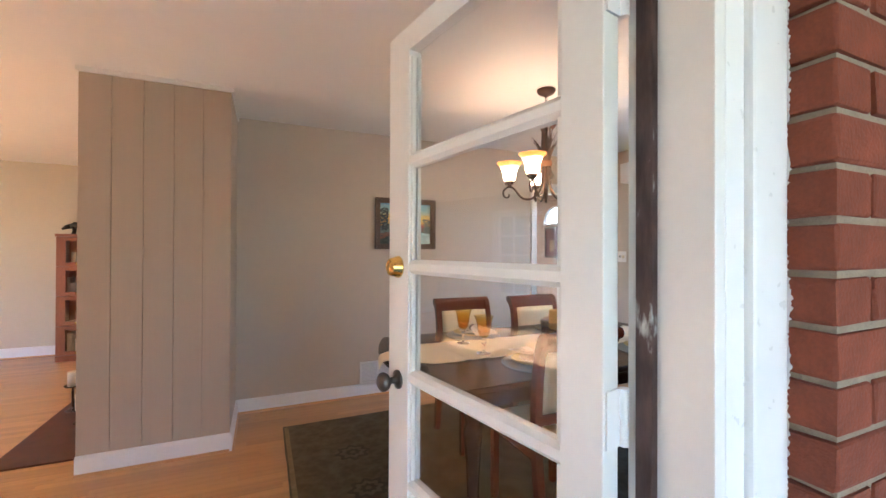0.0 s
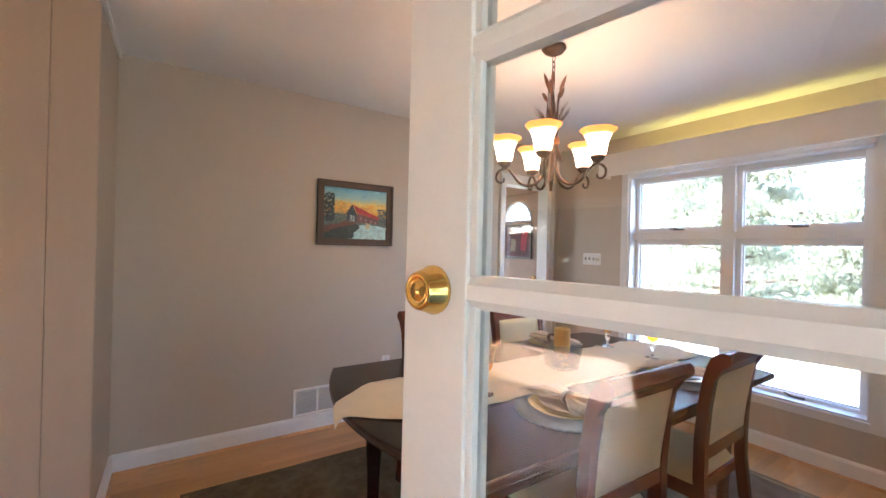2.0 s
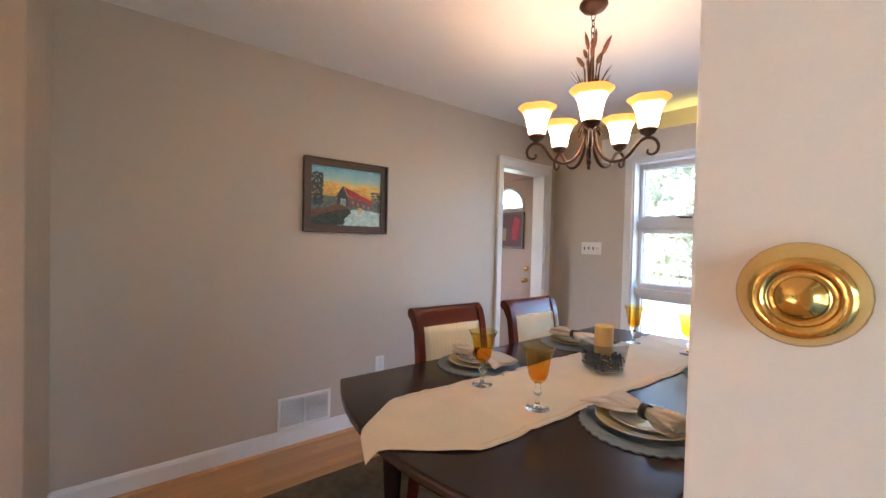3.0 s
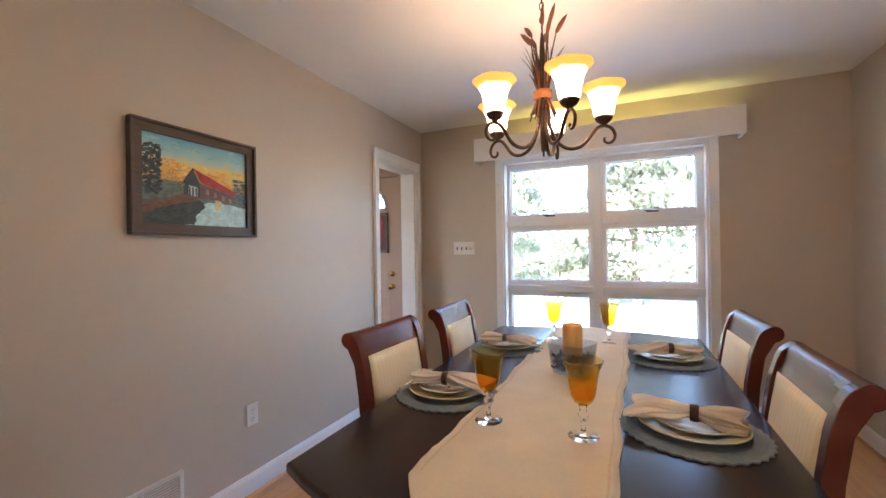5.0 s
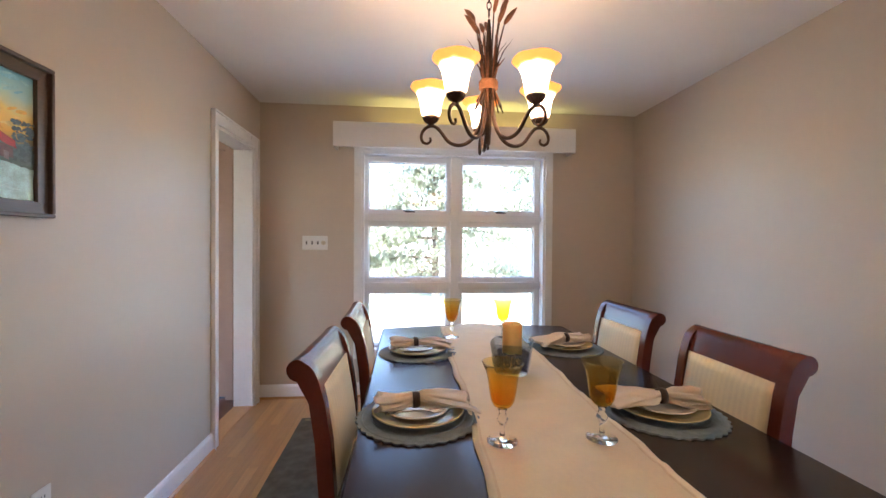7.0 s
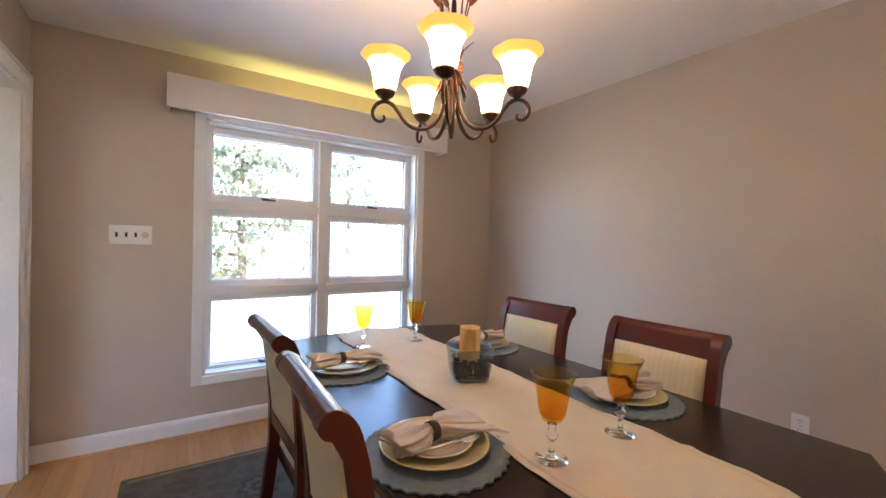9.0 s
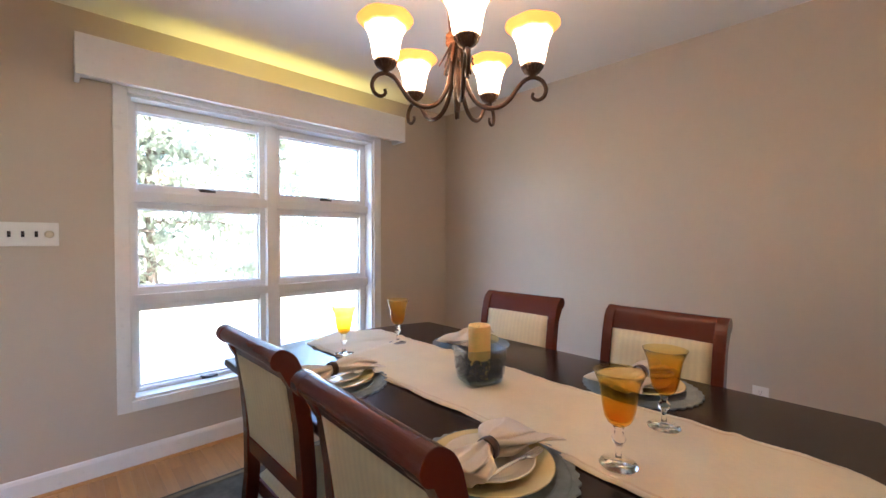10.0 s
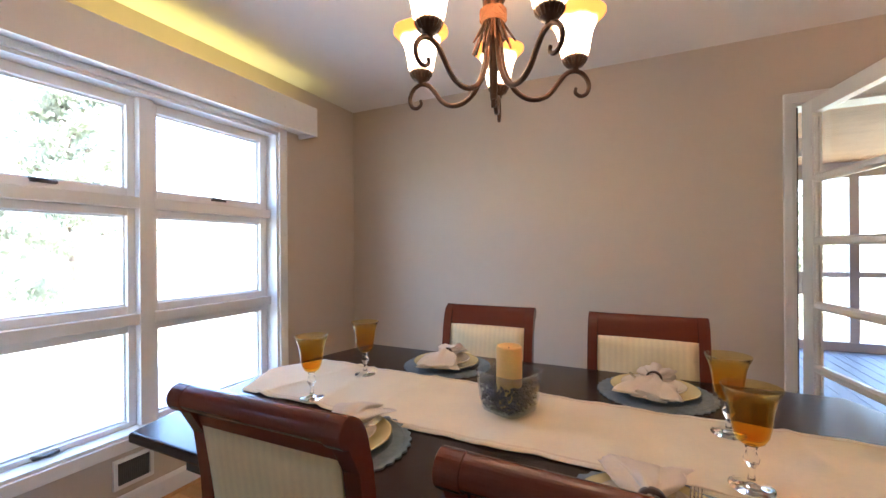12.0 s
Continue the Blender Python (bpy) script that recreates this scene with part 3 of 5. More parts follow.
# ---- the six-pane window ----
def big_window():
    w = root("window_east", pose(EX, 0, 0), "white painted six-pane picture window with awning sashes", "window", kind="structure")
    ca = boxes((-0.018, 1.235, 0.318, 0.0, WY0, 2.125), (-0.018, WY1, 0.318, 0.0, 2.955, 2.125), (-0.018, WY0, 0.318, 0.0, WY1, WZ0), (-0.018, WY0, WZ1, 0.0, WY1, 2.125), bevel=0.003)
    part("casing", ca, TRIM, w)
    part("reveal", boxes((0.0, WY0, WZ0, 0.2, WY0 + 0.016, WZ1), (0.0, WY1 - 0.016, WZ0, 0.2, WY1, WZ1), (0.0, WY0, WZ0, 0.2, WY1, WZ0 + 0.014), (0.0, WY0, WZ1 - 0.016, 0.2, WY1, WZ1)), TRIM, w)
    a0, a1 = WY0 + 0.016, WY1 - 0.016
    part("mullion", boxes((0.055, 2.058, WZ0 + 0.014, 0.18, 2.128, WZ1 - 0.016), bevel=0.004), TRIM, w)
    for z in (1.517, 0.928):
        part("transom", boxes((0.055, a0, z - 0.028, 0.18, 2.058, z + 0.028), (0.055, 2.128, z - 0.028, 0.18, a1, z + 0.028), bevel=0.004), TRIM, w)
    rows = [(0.412, 0.862, WZ0 + 0.014, 0.900), (0.997, 1.450, 0.956, 1.489), (1.588, 2.005, 1.545, WZ1 - 0.016)]
    cols = [(1.366, 2.022, a0, 2.058), (2.164, 2.843, 2.128, a1)]
    for r, (g0, g1, o0, o1) in enumerate(rows):
        for h0, h1, p0, p1 in cols:
            s = part("sash", boxes((0.095, p0, o0, 0.155, h0, o1), (0.095, h1, o0, 0.155, p1, o1), (0.095, h0, o0, 0.155, h1, g0), (0.095, h0, g1, 0.155, h1, o1), bevel=0.004), TRIM, w)
            part("glazing_bead", boxes((0.122, h0 - 0.001, g0 - 0.001, 0.14, h0 + 0.008, g1 + 0.001), (0.122, h1 - 0.008, g0 - 0.001, 0.14, h1 + 0.001, g1 + 0.001), (0.122, h0 + 0.008, g0 - 0.001, 0.14, h1 - 0.008, g0 + 0.008), (0.122, h0 + 0.008, g1 - 0.008, 0.14, h1 - 0.008, g1 + 0.001)), TRIM, s)
            p = part("pane", boxes((0.141, h0 - 0.006, g0 - 0.006, 0.145, h1 + 0.006, g1 + 0.006)), GLASSW, w)
            p.visible_shadow = False
            if r != 1:
                c, z = (h0 + h1) / 2 - 0.02, g0 - 0.012
                bm = boxes((0.078, c - 0.045, z - 0.008, 0.0945, c + 0.045, z + 0.006), bevel=0.003)
                tube([(0.075, c - 0.02, z), (0.062, c + 0.01, z + 0.004), (0.055, c + 0.06, z + (0.004 if r else 0.02))], 0.006, 8, bm)
                part("latch", bm, PEWTER, w, "dark metal crank latch")


big_window()


def valance():
    v = root("window_valance", pose(3.415, 2.10, 2.072), "white painted box valance with a hidden lamp", "valance")
    part("front_board", boxes((0, -1.005, 0, 0.02, 1.005, 0.20), bevel=0.002), TRIM, v)
    for y in (-1.005, 0.985):
        part("end_board", boxes((0.0205, y, 0.0, 0.164, y + 0.02, 0.20), bevel=0.002), TRIM, v)
    part("light_shelf", boxes((0.0205, -0.98, 0.03, 0.164, 0.98, 0.045)), TRIM, v)
    tubem = mat("yellow_tube_lamp", (0.9, 0.8, 0.4), 0.4)
    nodes_of(tubem)[2].inputs["Emission Color"].default_value = (1.0, 0.80, 0.16, 1)
    nodes_of(tubem)[2].inputs["Emission Strength"].default_value = 0.3
    part("lamp_tube", tube([(0.10, -0.6, 0.085), (0.10, 0.6, 0.085)], 0.014, 10), tubem, v, "glowing yellow tube lamp", True)


valance()
area("valance_lamp", (3.505, 2.0, 2.165), (3.505, 2.0, 2.45), 0.13, 1.5, 0.09, (1.0, 0.87, 0.30)).matrix_world = pose(3.508, 1.95, 2.138, 180, 0, 0)


# ---- the glazed porch door, standing open ----
def porch_door():
    hx, hy, fx, fy = 0.539, 0.478, 0.3915, 1.257
    L = math.hypot(fx - hx, fy - hy)
    ang = math.degrees(math.atan2(fy - hy, fx - hx))
    d = root("door_porch", pose(hx, hy, 0.012, 0, 0, ang), "white glazed porch door with five panes, standing open", "door", kind="structure")
    t = 0.022
    g0, g1 = 0.092, L - 0.126
    zs = [0.287, 0.621, 0.952, 1.290, 1.616, 1.955]
    for nm, x0, x1 in (("hinge_stile", 0, g0), ("lock_stile", g1, L)):
        part(nm, boxes((x0, -t, 0, x1, t, 2.03), bevel=0.003), DOORW, d)
    part("bottom_rail", boxes((g0, -t + 0.001, 0, g1, t - 0.001, zs[0])), DOORW, d)
    part("top_rail", boxes((g0, -t + 0.001, zs[-1], g1, t - 0.001, 2.03)), DOORW, d)
    for z in zs[1:-1]:
        bm = prism([(-t + 0.002, -0.010), (-t + 0.002, 0.010), (-0.010, 0.022), (0.010, 0.022), (t - 0.002, 0.010), (t - 0.002, -0.010), (0.010, -0.022), (-0.010, -0.022)], g0, g1, "x")
        bmesh.ops.translate(bm, verts=bm.verts, vec=(0, 0, z))
        part("muntin", bm, DOORW, d)
    for z0, z1 in zip(zs, zs[1:]):
        for s in (-1, 1):
            y0, y1 = sorted((s * 0.004, s * (t - 0.006)))
            part("glazing_bead", boxes((g0, y0, z0 + 0.02, g0 + 0.012, y1, z1 - 0.02), (g1 - 0.012, y0, z0 + 0.02, g1, y1, z1 - 0.02), bevel=0.002), DOORW, d)
        p = part("pane", boxes((g0 - 0.004, -0.003, z0 + 0.012, g1 + 0.004, 0.003, z1 - 0.012)), GLASSD, d)
        p.visible_shadow = False
    kx = L - 0.064
    for s in (-1, 1):
        kn = lathe([(0, 0), (0.030, 0), (0.030, 0.004), (0.022, 0.008), (0.011, 0.012), (0.010, 0.030), (0.024, 0.038), (0.030, 0.050), (0.028, 0.060), (0.016, 0.068), (0, 0.070)], 24)
        part("knob", kn, PEWTER, d, "dark pewter door knob", True, pose(kx, s * t, 0.932, -90 * s, 0, 0))
    db = lathe([(0, 0), (0.035, 0), (0.035, 0.004), (0.033, 0.007), (0.0265, 0.029), (0.024, 0.032), (0.019, 0.032), (0.018, 0.029), (0.013, 0.029), (0.012, 0.033), (0, 0.034)], 28)
    part("deadbolt", db, BRASS, d, "polished brass deadbolt", True, pose(kx, t, 1.288, -90, 0, 0))
    tb = lathe([(0, 0), (0.032, 0), (0.030, 0.012), (0.012, 0.014), (0, 0.014)], 24)
    box(tb, -0.006, -0.02, 0.012, 0.006, 0.02, 0.03, bevel=0.002)
    part("thumb_turn", tb, BRASS, d, "brass thumb turn", True, pose(kx, -t, 1.288, 90, 0, 0))
    for z in (0.30, 1.05, 1.80):
        part("hinge", tube([(-0.008, -t - 0.004, z - 0.05), (-0.008, -t - 0.004, z + 0.05)], 0.009, 10), TRIM, d, "painted butt hinge")
        part("hinge_leaf", boxes((-0.0055, -t + 0.002, z - 0.05, -0.001, t - 0.004, z + 0.05)), TRIM, d)


porch_door()
# door frame: jambs, head, worn stop strip, inside casing, outside brick mould
struct("jamb_porch_door", boxes((0.582, SO + 0.07, -0.02, SX1 + 0.003, SY + 0.002, SZ), (SX0 - 0.003, SO + 0.07, -0.02, SX0 + 0.022, SY + 0.002, SZ), (SX0 + 0.022, SO + 0.07, SZ - 0.022, 0.582, SY + 0.002, SZ + 0.003), bevel=0.002), DOORW, "white painted door frame")
struct("trim_stop_strip", boxes((0.567, 0.420, -0.02, 0.5815, 0.452, SZ - 0.023), (SX0 + 0.0225, 0.420, -0.02, SX0 + 0.036, 0.452, SZ - 0.023), bevel=0.002), STRIP, "worn dark brown weather strip with flaking paint")
casing("trim_porch_door", SX0, SX1, SZ - 0.01, SY, 1, 0.028)
mould = bmesh.new()
for x0, x1 in ((0.606, 0.742), (SX0 - 0.16, SX0 - 0.005)):
    inner, outer = (x0, x1) if x0 > 0 else (x1, x0)
    s = 1 if x0 > 0 else -1
    box(mould, *sorted((inner, inner + s * 0.045))[:1], SO + 0.07, -0.05, sorted((inner, inner + s * 0.045))[1], SO + 0.105, SZ + 0.14, bevel=0.003)
    box(mould, sorted((inner + s * 0.0455, outer))[0], SO + 0.058, -0.05, sorted((inner + s * 0.0455, outer))[1], SO + 0.105, SZ + 0.14, bevel=0.006)
box(mould, SX0 - 0.004, SO + 0.06, SZ + 0.0035, 0.6055, SO + 0.105, SZ + 0.14, bevel=0.004)
struct("trim_brick_mould", mould, TRIM, "white painted brick mould round the porch door")
rg_ = random.Random(5)
edge = [(SO + 0.0655, -0.2), (SO + 0.0655, 2.25)] + [(SO + 0.0655 - 0.002 - 0.012 * max(0.0, noise.noise((i * 0.045, 3.1, 0)) + 0.15) - 0.005 * rg_.random() ** 2, 2.24 - i * 0.0035) for i in range(690)]
struct("trim_paint_smear", prism(edge, 0.7425, 0.7446, "x"), TRIM, "ragged white paint smeared onto the brick edge")
struct("sill_porch_door", boxes((SX0, SO - 0.04, -0.1, SX1, SY, -0.021), bevel=0.004), TRIM, "white painted door sill")


# ---- dining table ----
TX0, TX1, TY0, TY1, TZ = 0.740, 2.672, 1.495, 2.668, 0.76


def table_outline(inset, bow0=0.145, bow1=0.10, n=14):
    """Long straight sides and bowed ends with eased corners."""
    x0, x1, y0, y1 = TX0 + inset, TX1 - inset, TY0 + inset, TY1 - inset
    out = []
    for i in range(n + 1):
        s = i / n
        out.append((x1 + bow1 * (1 - (2 * s - 1) ** 2), y0 + (y1 - y0) * s))
    for i in range(n + 1):
        s = i / n
        out.append((x0 - bow0 * (1 - (2 * s - 1) ** 2), y1 - (y1 - y0) * s))
    return out


def dining_table():
    t = root("dining_table", pose(0, 0, 0.012), "dark mahogany dining table with bowed ends", "table")
    part("tabletop", prism(table_outline(0), TZ - 0.044, TZ - 0.012, bevel=0.009), MAHOG, t)
    part("top_moulding", prism(table_outline(0.025), TZ - 0.060, TZ - 0.0445, bevel=0.004), MAHOG, t)
    ap = prism(table_outline(0.10, 0.10, 0.07), TZ - 0.145, TZ - 0.061)
    part("apron", ap, MAHOG, t)
    for x in (TX0 + 0.16, TX1 - 0.16):
        for y in (TY0 + 0.16, TY1 - 0.16):
            lg = lathe([(0, 0), (0.030, 0), (0.033, 0.03), (0.026, 0.06), (0.030, 0.25), (0.040, 0.42), (0.046, 0.50), (0.034, 0.53), (0.044, 0.55), (0.044, 0.612), (0, 0.612)], 20)
            part("leg", lg, MAHOG, t, smooth=True, at=pose(x, y, 0))


dining_table()


# ---- table runner ----
def runner_fn(u, v):
    # u along the table, v across; both ends are cut to a blunt point and the west tip hangs over the edge
    y = 1.884 + 0.442 * v
    x0 = 0.800 - 0.285 * (1 - abs(2 * v - 1.0)) ** 0.85
    x1 = 2.675 + 0.105 * (1 - abs(2 * v - 1.0))
    x = x0 + (x1 - x0) * u
    y -= 0.027 * (x - 1.7)
    y += 0.005 * math.sin(7 * x + 1) * (2 * v - 1) + 0.0035 * math.sin(23 * x) * (1 if v > 0.5 else -1) * abs(2 * v - 1) ** 4
    edge_w = TX0 - 0.145 * (1 - (2 * (y - TY0) / (TY1 - TY0) - 1) ** 2) - 0.004
    wave = max(0.0, noise.noise((x * 4.5, y * 6, 0))) ** 1.5 * 0.010 + max(0.0, 0.0016 * math.sin(52 * x) * (0.3 + abs(2 * v - 1)))
    for cx, tilt, ht in ((2.52, 0.25, 0.006), (2.36, -0.18, 0.005), (2.12, 0.12, 0.0035), (1.42, 0.1, 0.003), (0.98, -0.15, 0.004)):
        wave += ht * math.exp(-(((x - cx - tilt * (y - 2.07)) / 0.016) ** 2))
    z = TZ + 0.0045 + wave
    if x < edge_w:
        k = edge_w - x
        x, z = edge_w - 0.012 * min(1, k / 0.02) - 0.10 * k, z - max(0, k - 0.006) * 0.97
    return (x, y, z)


run = root("table_runner", pose(0, 0, 0), "cream linen table runner draped over the table end", "table runner")
part("cloth", grid(180, 24, runner_fn, 0.0016), LINEN, run, smooth=True)
HEM = mat("hem_stitching", (0.70, 0.60, 0.42), 0.9, var=0.1, scale=60, bump=0.3, bump_scale=500)
for v0, v1 in ((0.042, 0.056), (0.944, 0.958)):
    def hem_fn(u, v, a=v0, b=v1):
        x, y, z = runner_fn(0.03 + 0.94 * u, a + (b - a) * v)
        return (x, y, z + 0.0016)
    part("hem", grid(180, 1, hem_fn, 0.0006), HEM, run)


# ---- chairs ----
def spline(pts, n):
    """Points eased through a list of two-number points."""
    out = []
    for i in range(len(pts) - 1):
        p = [Vector(pts[max(0, min(len(pts) - 1, i + k))]) for k in (-1, 0, 1, 2)]
        for j in range(n):
            t = j / n
            v = 0.5 * (2 * p[1] + (p[2] - p[0]) * t + (2 * p[0] - 5 * p[1] + 4 * p[2] - p[3]) * t * t + (3 * p[1] - p[0] - 3 * p[2] + p[3]) * t ** 3)
            out.append(tuple(v))
    return out + [tuple(pts[-1])]


def scroll_profile():
    """Side outline of the raked back: leg, back post and the roll at its head, as (y, z)."""
    return [(-0.262, 0.0), (-0.222, 0.30), (-0.205, 0.46), (-0.206, 0.62), (-0.216, 0.76), (-0.232, 0.87), (-0.248, 0.93)]


def dining_chair(at, label):
    c = root("dining_chair", at, label, "chair", "chairs round the table")
    mid = scroll_profile()
    for x in (-0.225, 0.185):
        pr = [(y + 0.021, z) for y, z in mid] + spline([(-0.233, 0.945), (-0.246, 0.966), (-0.268, 0.982), (-0.283, 0.987), (-0.300, 0.981), (-0.310, 0.966), (-0.309, 0.948), (-0.298, 0.934), (-0.284, 0.928)], 3) + [(y - 0.021, z) for y, z in mid[::-1][1:]]
        part("back_post", prism(pr, x, x + 0.040, "x", bevel=0.002), CHAIRW, c)
    # rolled head rail between the posts
    hr = spline([(-0.229, 0.893), (-0.238, 0.925), (-0.252, 0.966), (-0.266, 0.9805), (-0.283, 0.9860), (-0.2990, 0.9795), (-0.3085, 0.9650), (-0.3060, 0.9470), (-0.288, 0.932), (-0.272, 0.925), (-0.262, 0.893)], 4)
    part("head_rail", prism(hr, -0.1845, 0.1845, "x"), CHAIRW, c)
    lr = [(-0.190, 0.545), (-0.191, 0.595), (-0.224, 0.595), (-0.223, 0.545)]
    part("lower_rail", prism(lr, -0.1845, 0.1845, "x", bevel=0.003), CHAIRW, c)

    def pad(u, v, off=0.0, puff=0.012):
        z = 0.596 + 0.296 * v
        y = -0.198 - 0.034 * (max(0, z - 0.6) / 0.26) ** 1.3
        return (-0.183 + 0.366 * u, y + off + puff * (1 - (2 * u - 1) ** 6) * (1 - (2 * v - 1) ** 6) * (1 if off >= 0 else -1), z)
    part("back_cushion", grid(10, 8, pad, 0.012), CREAMF, c, "cream striped upholstery", True)
    part("back_panel", grid(10, 8, lambda u, v: pad(u, v, -0.022, 0.006), 0.006), CREAMF, c, "cream striped upholstery", True)
    part("seat_frame", boxes((-0.215, -0.19, 0.375, 0.215, 0.215, 0.43), bevel=0.006), CHAIRW, c)

    def seat(u, v):
        e = (1 - (2 * u - 1) ** 8) * (1 - (2 * v - 1) ** 8)
        return (-0.21 + 0.42 * u, -0.183 + 0.40 * v, 0.432 + 0.048 * max(0, e) ** 0.5)
    part("seat_cushion", grid(14, 14, seat, 0.0), CREAMF, c, "cream striped seat cushion", True)
    for x in (-0.195, 0.195):
        part("leg", prism([(x - 0.017, 0.165), (x + 0.017, 0.165), (x + 0.017, 0.20), (x - 0.017, 0.20)], 0.0, 0.375, "z", bevel=0.003), CHAIRW, c)
    return c


RZ = 0.013
ch = dining_chair(pose(1.344, 1.689, RZ, 0, 0, -0.7) @ Matrix.Diagonal((1, 1, 0.99, 1)), "red-brown mahogany dining chair with cream striped back")
for x, y, r in ((2.025, 1.677, 1.8), (1.392, 2.519, 178.0), (2.043, 2.489, 181.2)):
    copy_thing(ch, pose(x, y, RZ, 0, 0, r))


# ---- place settings ----
TOP = TZ + 0.0005


def place_mat(x, y):
    out = [((0.187 + 0.004 * math.cos(36 * a)) * math.cos(a), (0.187 + 0.004 * math.cos(36 * a)) * math.sin(a)) for a in (2 * math.pi * i / 144 for i in range(144))]
    m = root("place_mat", pose(x, y, TOP), "round blue-grey woven mat with a scalloped edge", "place mat", "place settings")
    part("weave", prism(out, 0, 0.005), WOVEN, m)
    for r in (0.06, 0.10, 0.14, 0.172):
        part("woven_ring", lathe([(r - 0.004, 0.0052), (r, 0.0068), (r + 0.004, 0.0052)], 48), WOVEN, m)


def plate(name, x, y, z, r, material, label):
    pr = [(0, 0.002), (r * 0.55, 0.0), (r * 0.62, 0.003), (r * 0.72, 0.007), (r * 0.96, 0.016), (r, 0.0185), (r * 0.985, 0.0205), (r * 0.95, 0.0195), (r * 0.72, 0.0110), (r * 0.62, 0.0065), (0, 0.0055)]
    single(name, lathe(pr, 56), material, label, "plate", True, at=pose(x, y, z), group="place settings")


def napkin(x, y, z, turn, seed):
    rnd = random.Random(seed)
    ph = [rnd.uniform(0, 6.28) for _ in range(6)]

    def fn(u, v):
        s = -0.125 + 0.285 * u
        pinch = math.exp(-((s + 0.01) / 0.035) ** 2)
        fan = 0.045 + 0.035 * max(0, s / 0.16) + 0.012 * max(0, -s / 0.12)
        w = fan * (1 - 0.66 * pinch)
        h = (0.020 + 0.006 * math.sin(9 * u + ph[0])) * (1 - 0.1 * pinch) * (1 - 0.65 * max(0, s / 0.16) ** 1.5)
        a = 2 * math.pi * v
        fold = 1 + (0.20 * math.sin(5 * a + ph[1] + 6 * u) + 0.13 * math.sin(8 * a + ph[2] - 4 * u) + 0.08 * math.sin(13 * a + ph[3])) * (1 - 0.3 * pinch)
        drop = -0.012 * max(0, (s - 0.07) / 0.09) ** 1.5
        return (w * fold * math.cos(a), s + 0.012 * math.sin(3 * a + ph[4]) * max(0, 1 - pinch * 1.5), max(0.0006, 0.024 + h * fold * math.sin(a)) + drop)
    nk = root("napkin", pose(x, y, z, 0, 0, turn), "beige cloth napkin gathered in a dark ring", "napkin", "place settings")
    bm = bmesh.new()
    nu, nv = 30, 60
    vs = [[bm.verts.new(fn(i / nu, j / nv)) for j in range(nv)] for i in range(nu + 1)]
    for i in range(nu):
        for j in range(nv):
            bm.faces.new((vs[i][j], vs[i + 1][j], vs[i + 1][(j + 1) % nv], vs[i][(j + 1) % nv]))
    for row in (vs[0], vs[-1]):
        c = bm.verts.new(sum((v.co for v in row), Vector()) / nv + Vector((0, 0.012 if row is vs[0] else -0.02, -0.004)))
        for j in range(nv):
            bm.faces.new((row[j], row[(j + 1) % nv], c))
    part("cloth", bm, NAPK, nk, smooth=True)
    rg = lathe([(0.021, -0.010), (0.025, -0.011), (0.0262, 0), (0.025, 0.011), (0.021, 0.010), (0.0205, 0)], 28, close=True)
    part("ring", rg, RINGM, nk, "dark brown napkin ring", True, pose(0, -0.008, 0.026, 90, 0, 0) @ Matrix.Diagonal((1, 0.95, 1, 1)))


def fork(x, y, z, turn, lean):
    bm = bmesh.new()
    tube([(0, -0.09, 0.0), (0, -0.03, 0.003), (0, 0.02, 0.004), (0, 0.045, 0.002)], [0.006, 0.0045, 0.003, 0.005], 8, bm, 1.0)
    for dx in (-0.009, -0.003, 0.003, 0.009):
        tube([(dx * 0.5, 0.043, 0.002), (dx, 0.055, -0.001), (dx, 0.075, 0.0), (dx, 0.092, 0.004)], [0.0022, 0.0018, 0.0015, 0.0008], 5, bm)
    single("fork", bm, STEEL, "polished steel fork resting on the plate", "fork", True, at=pose(x, y, z, lean, 0, turn), group="place settings")


for i, (x, y, d) in enumerate(((1.344, 2.487, 180), (1.316, 1.715, 0), (2.086, 2.465, 180), (2.126, 1.703, 0))):
    place_mat(x, y)
    plate("charger_plate", x + 0.004, y, TOP + 0.007, 0.142, CHARGER, "pale yellow charger plate on a woven mat")
    plate("dinner_plate", x + 0.006, y + (0.004 if d else -0.004), TOP + 0.0150, 0.104, CHINA, "small cream patterned plate on a charger")
    napkin(x + 0.004, y, TOP + 0.0260, d + (6, -9, 4, 10)[i], 30 + i)
    fork(x + (-0.062 if d else 0.062), y + (0.01 if d else -0.01), TOP + 0.0410, d + (-8 if d else 12), 4)


# ---- goblets ----
def goblet(x, y):
    g = root("goblet", pose(x, y, TZ + 0.0072), "amber glass goblet on a clear knobbed stem", "goblet", "goblets")
    ft = [(0, 0.0), (0.041, 0.0), (0.0415, 0.002), (0.030, 0.0045), (0.010, 0.009), (0.0065, 0.020), (0.006, 0.040), (0.0085, 0.046), (0.0145, 0.056), (0.0150, 0.062), (0.0100, 0.072), (0.0085, 0.080), (0.0120, 0.087), (0, 0.089)]
    part("stem", lathe(ft, 32), CLEAR, g, "clear glass knobbed stem and foot", True)
    bo = [(0, 0.0895), (0.014, 0.0900), (0.025, 0.098), (0.032, 0.112), (0.0365, 0.135), (0.0395, 0.160), (0.0440, 0.184), (0.0560, 0.213), (0.0550, 0.2135), (0.0420, 0.184), (0.0375, 0.160), (0.0345, 0.135), (0.0300, 0.114), (0.0230, 0.104), (0.011, 0.1000), (0, 0.0995)]
    part("bowl", lathe(bo, 40), AMBER, g, "amber glass bowl", True)
    return g


g0 = goblet(1.155, 2.268)
for x, y in ((1.149, 1.993), (2.376, 2.262), (2.369, 1.969)):
    copy_thing(g0, pose(x, y, TZ + 0.0072))


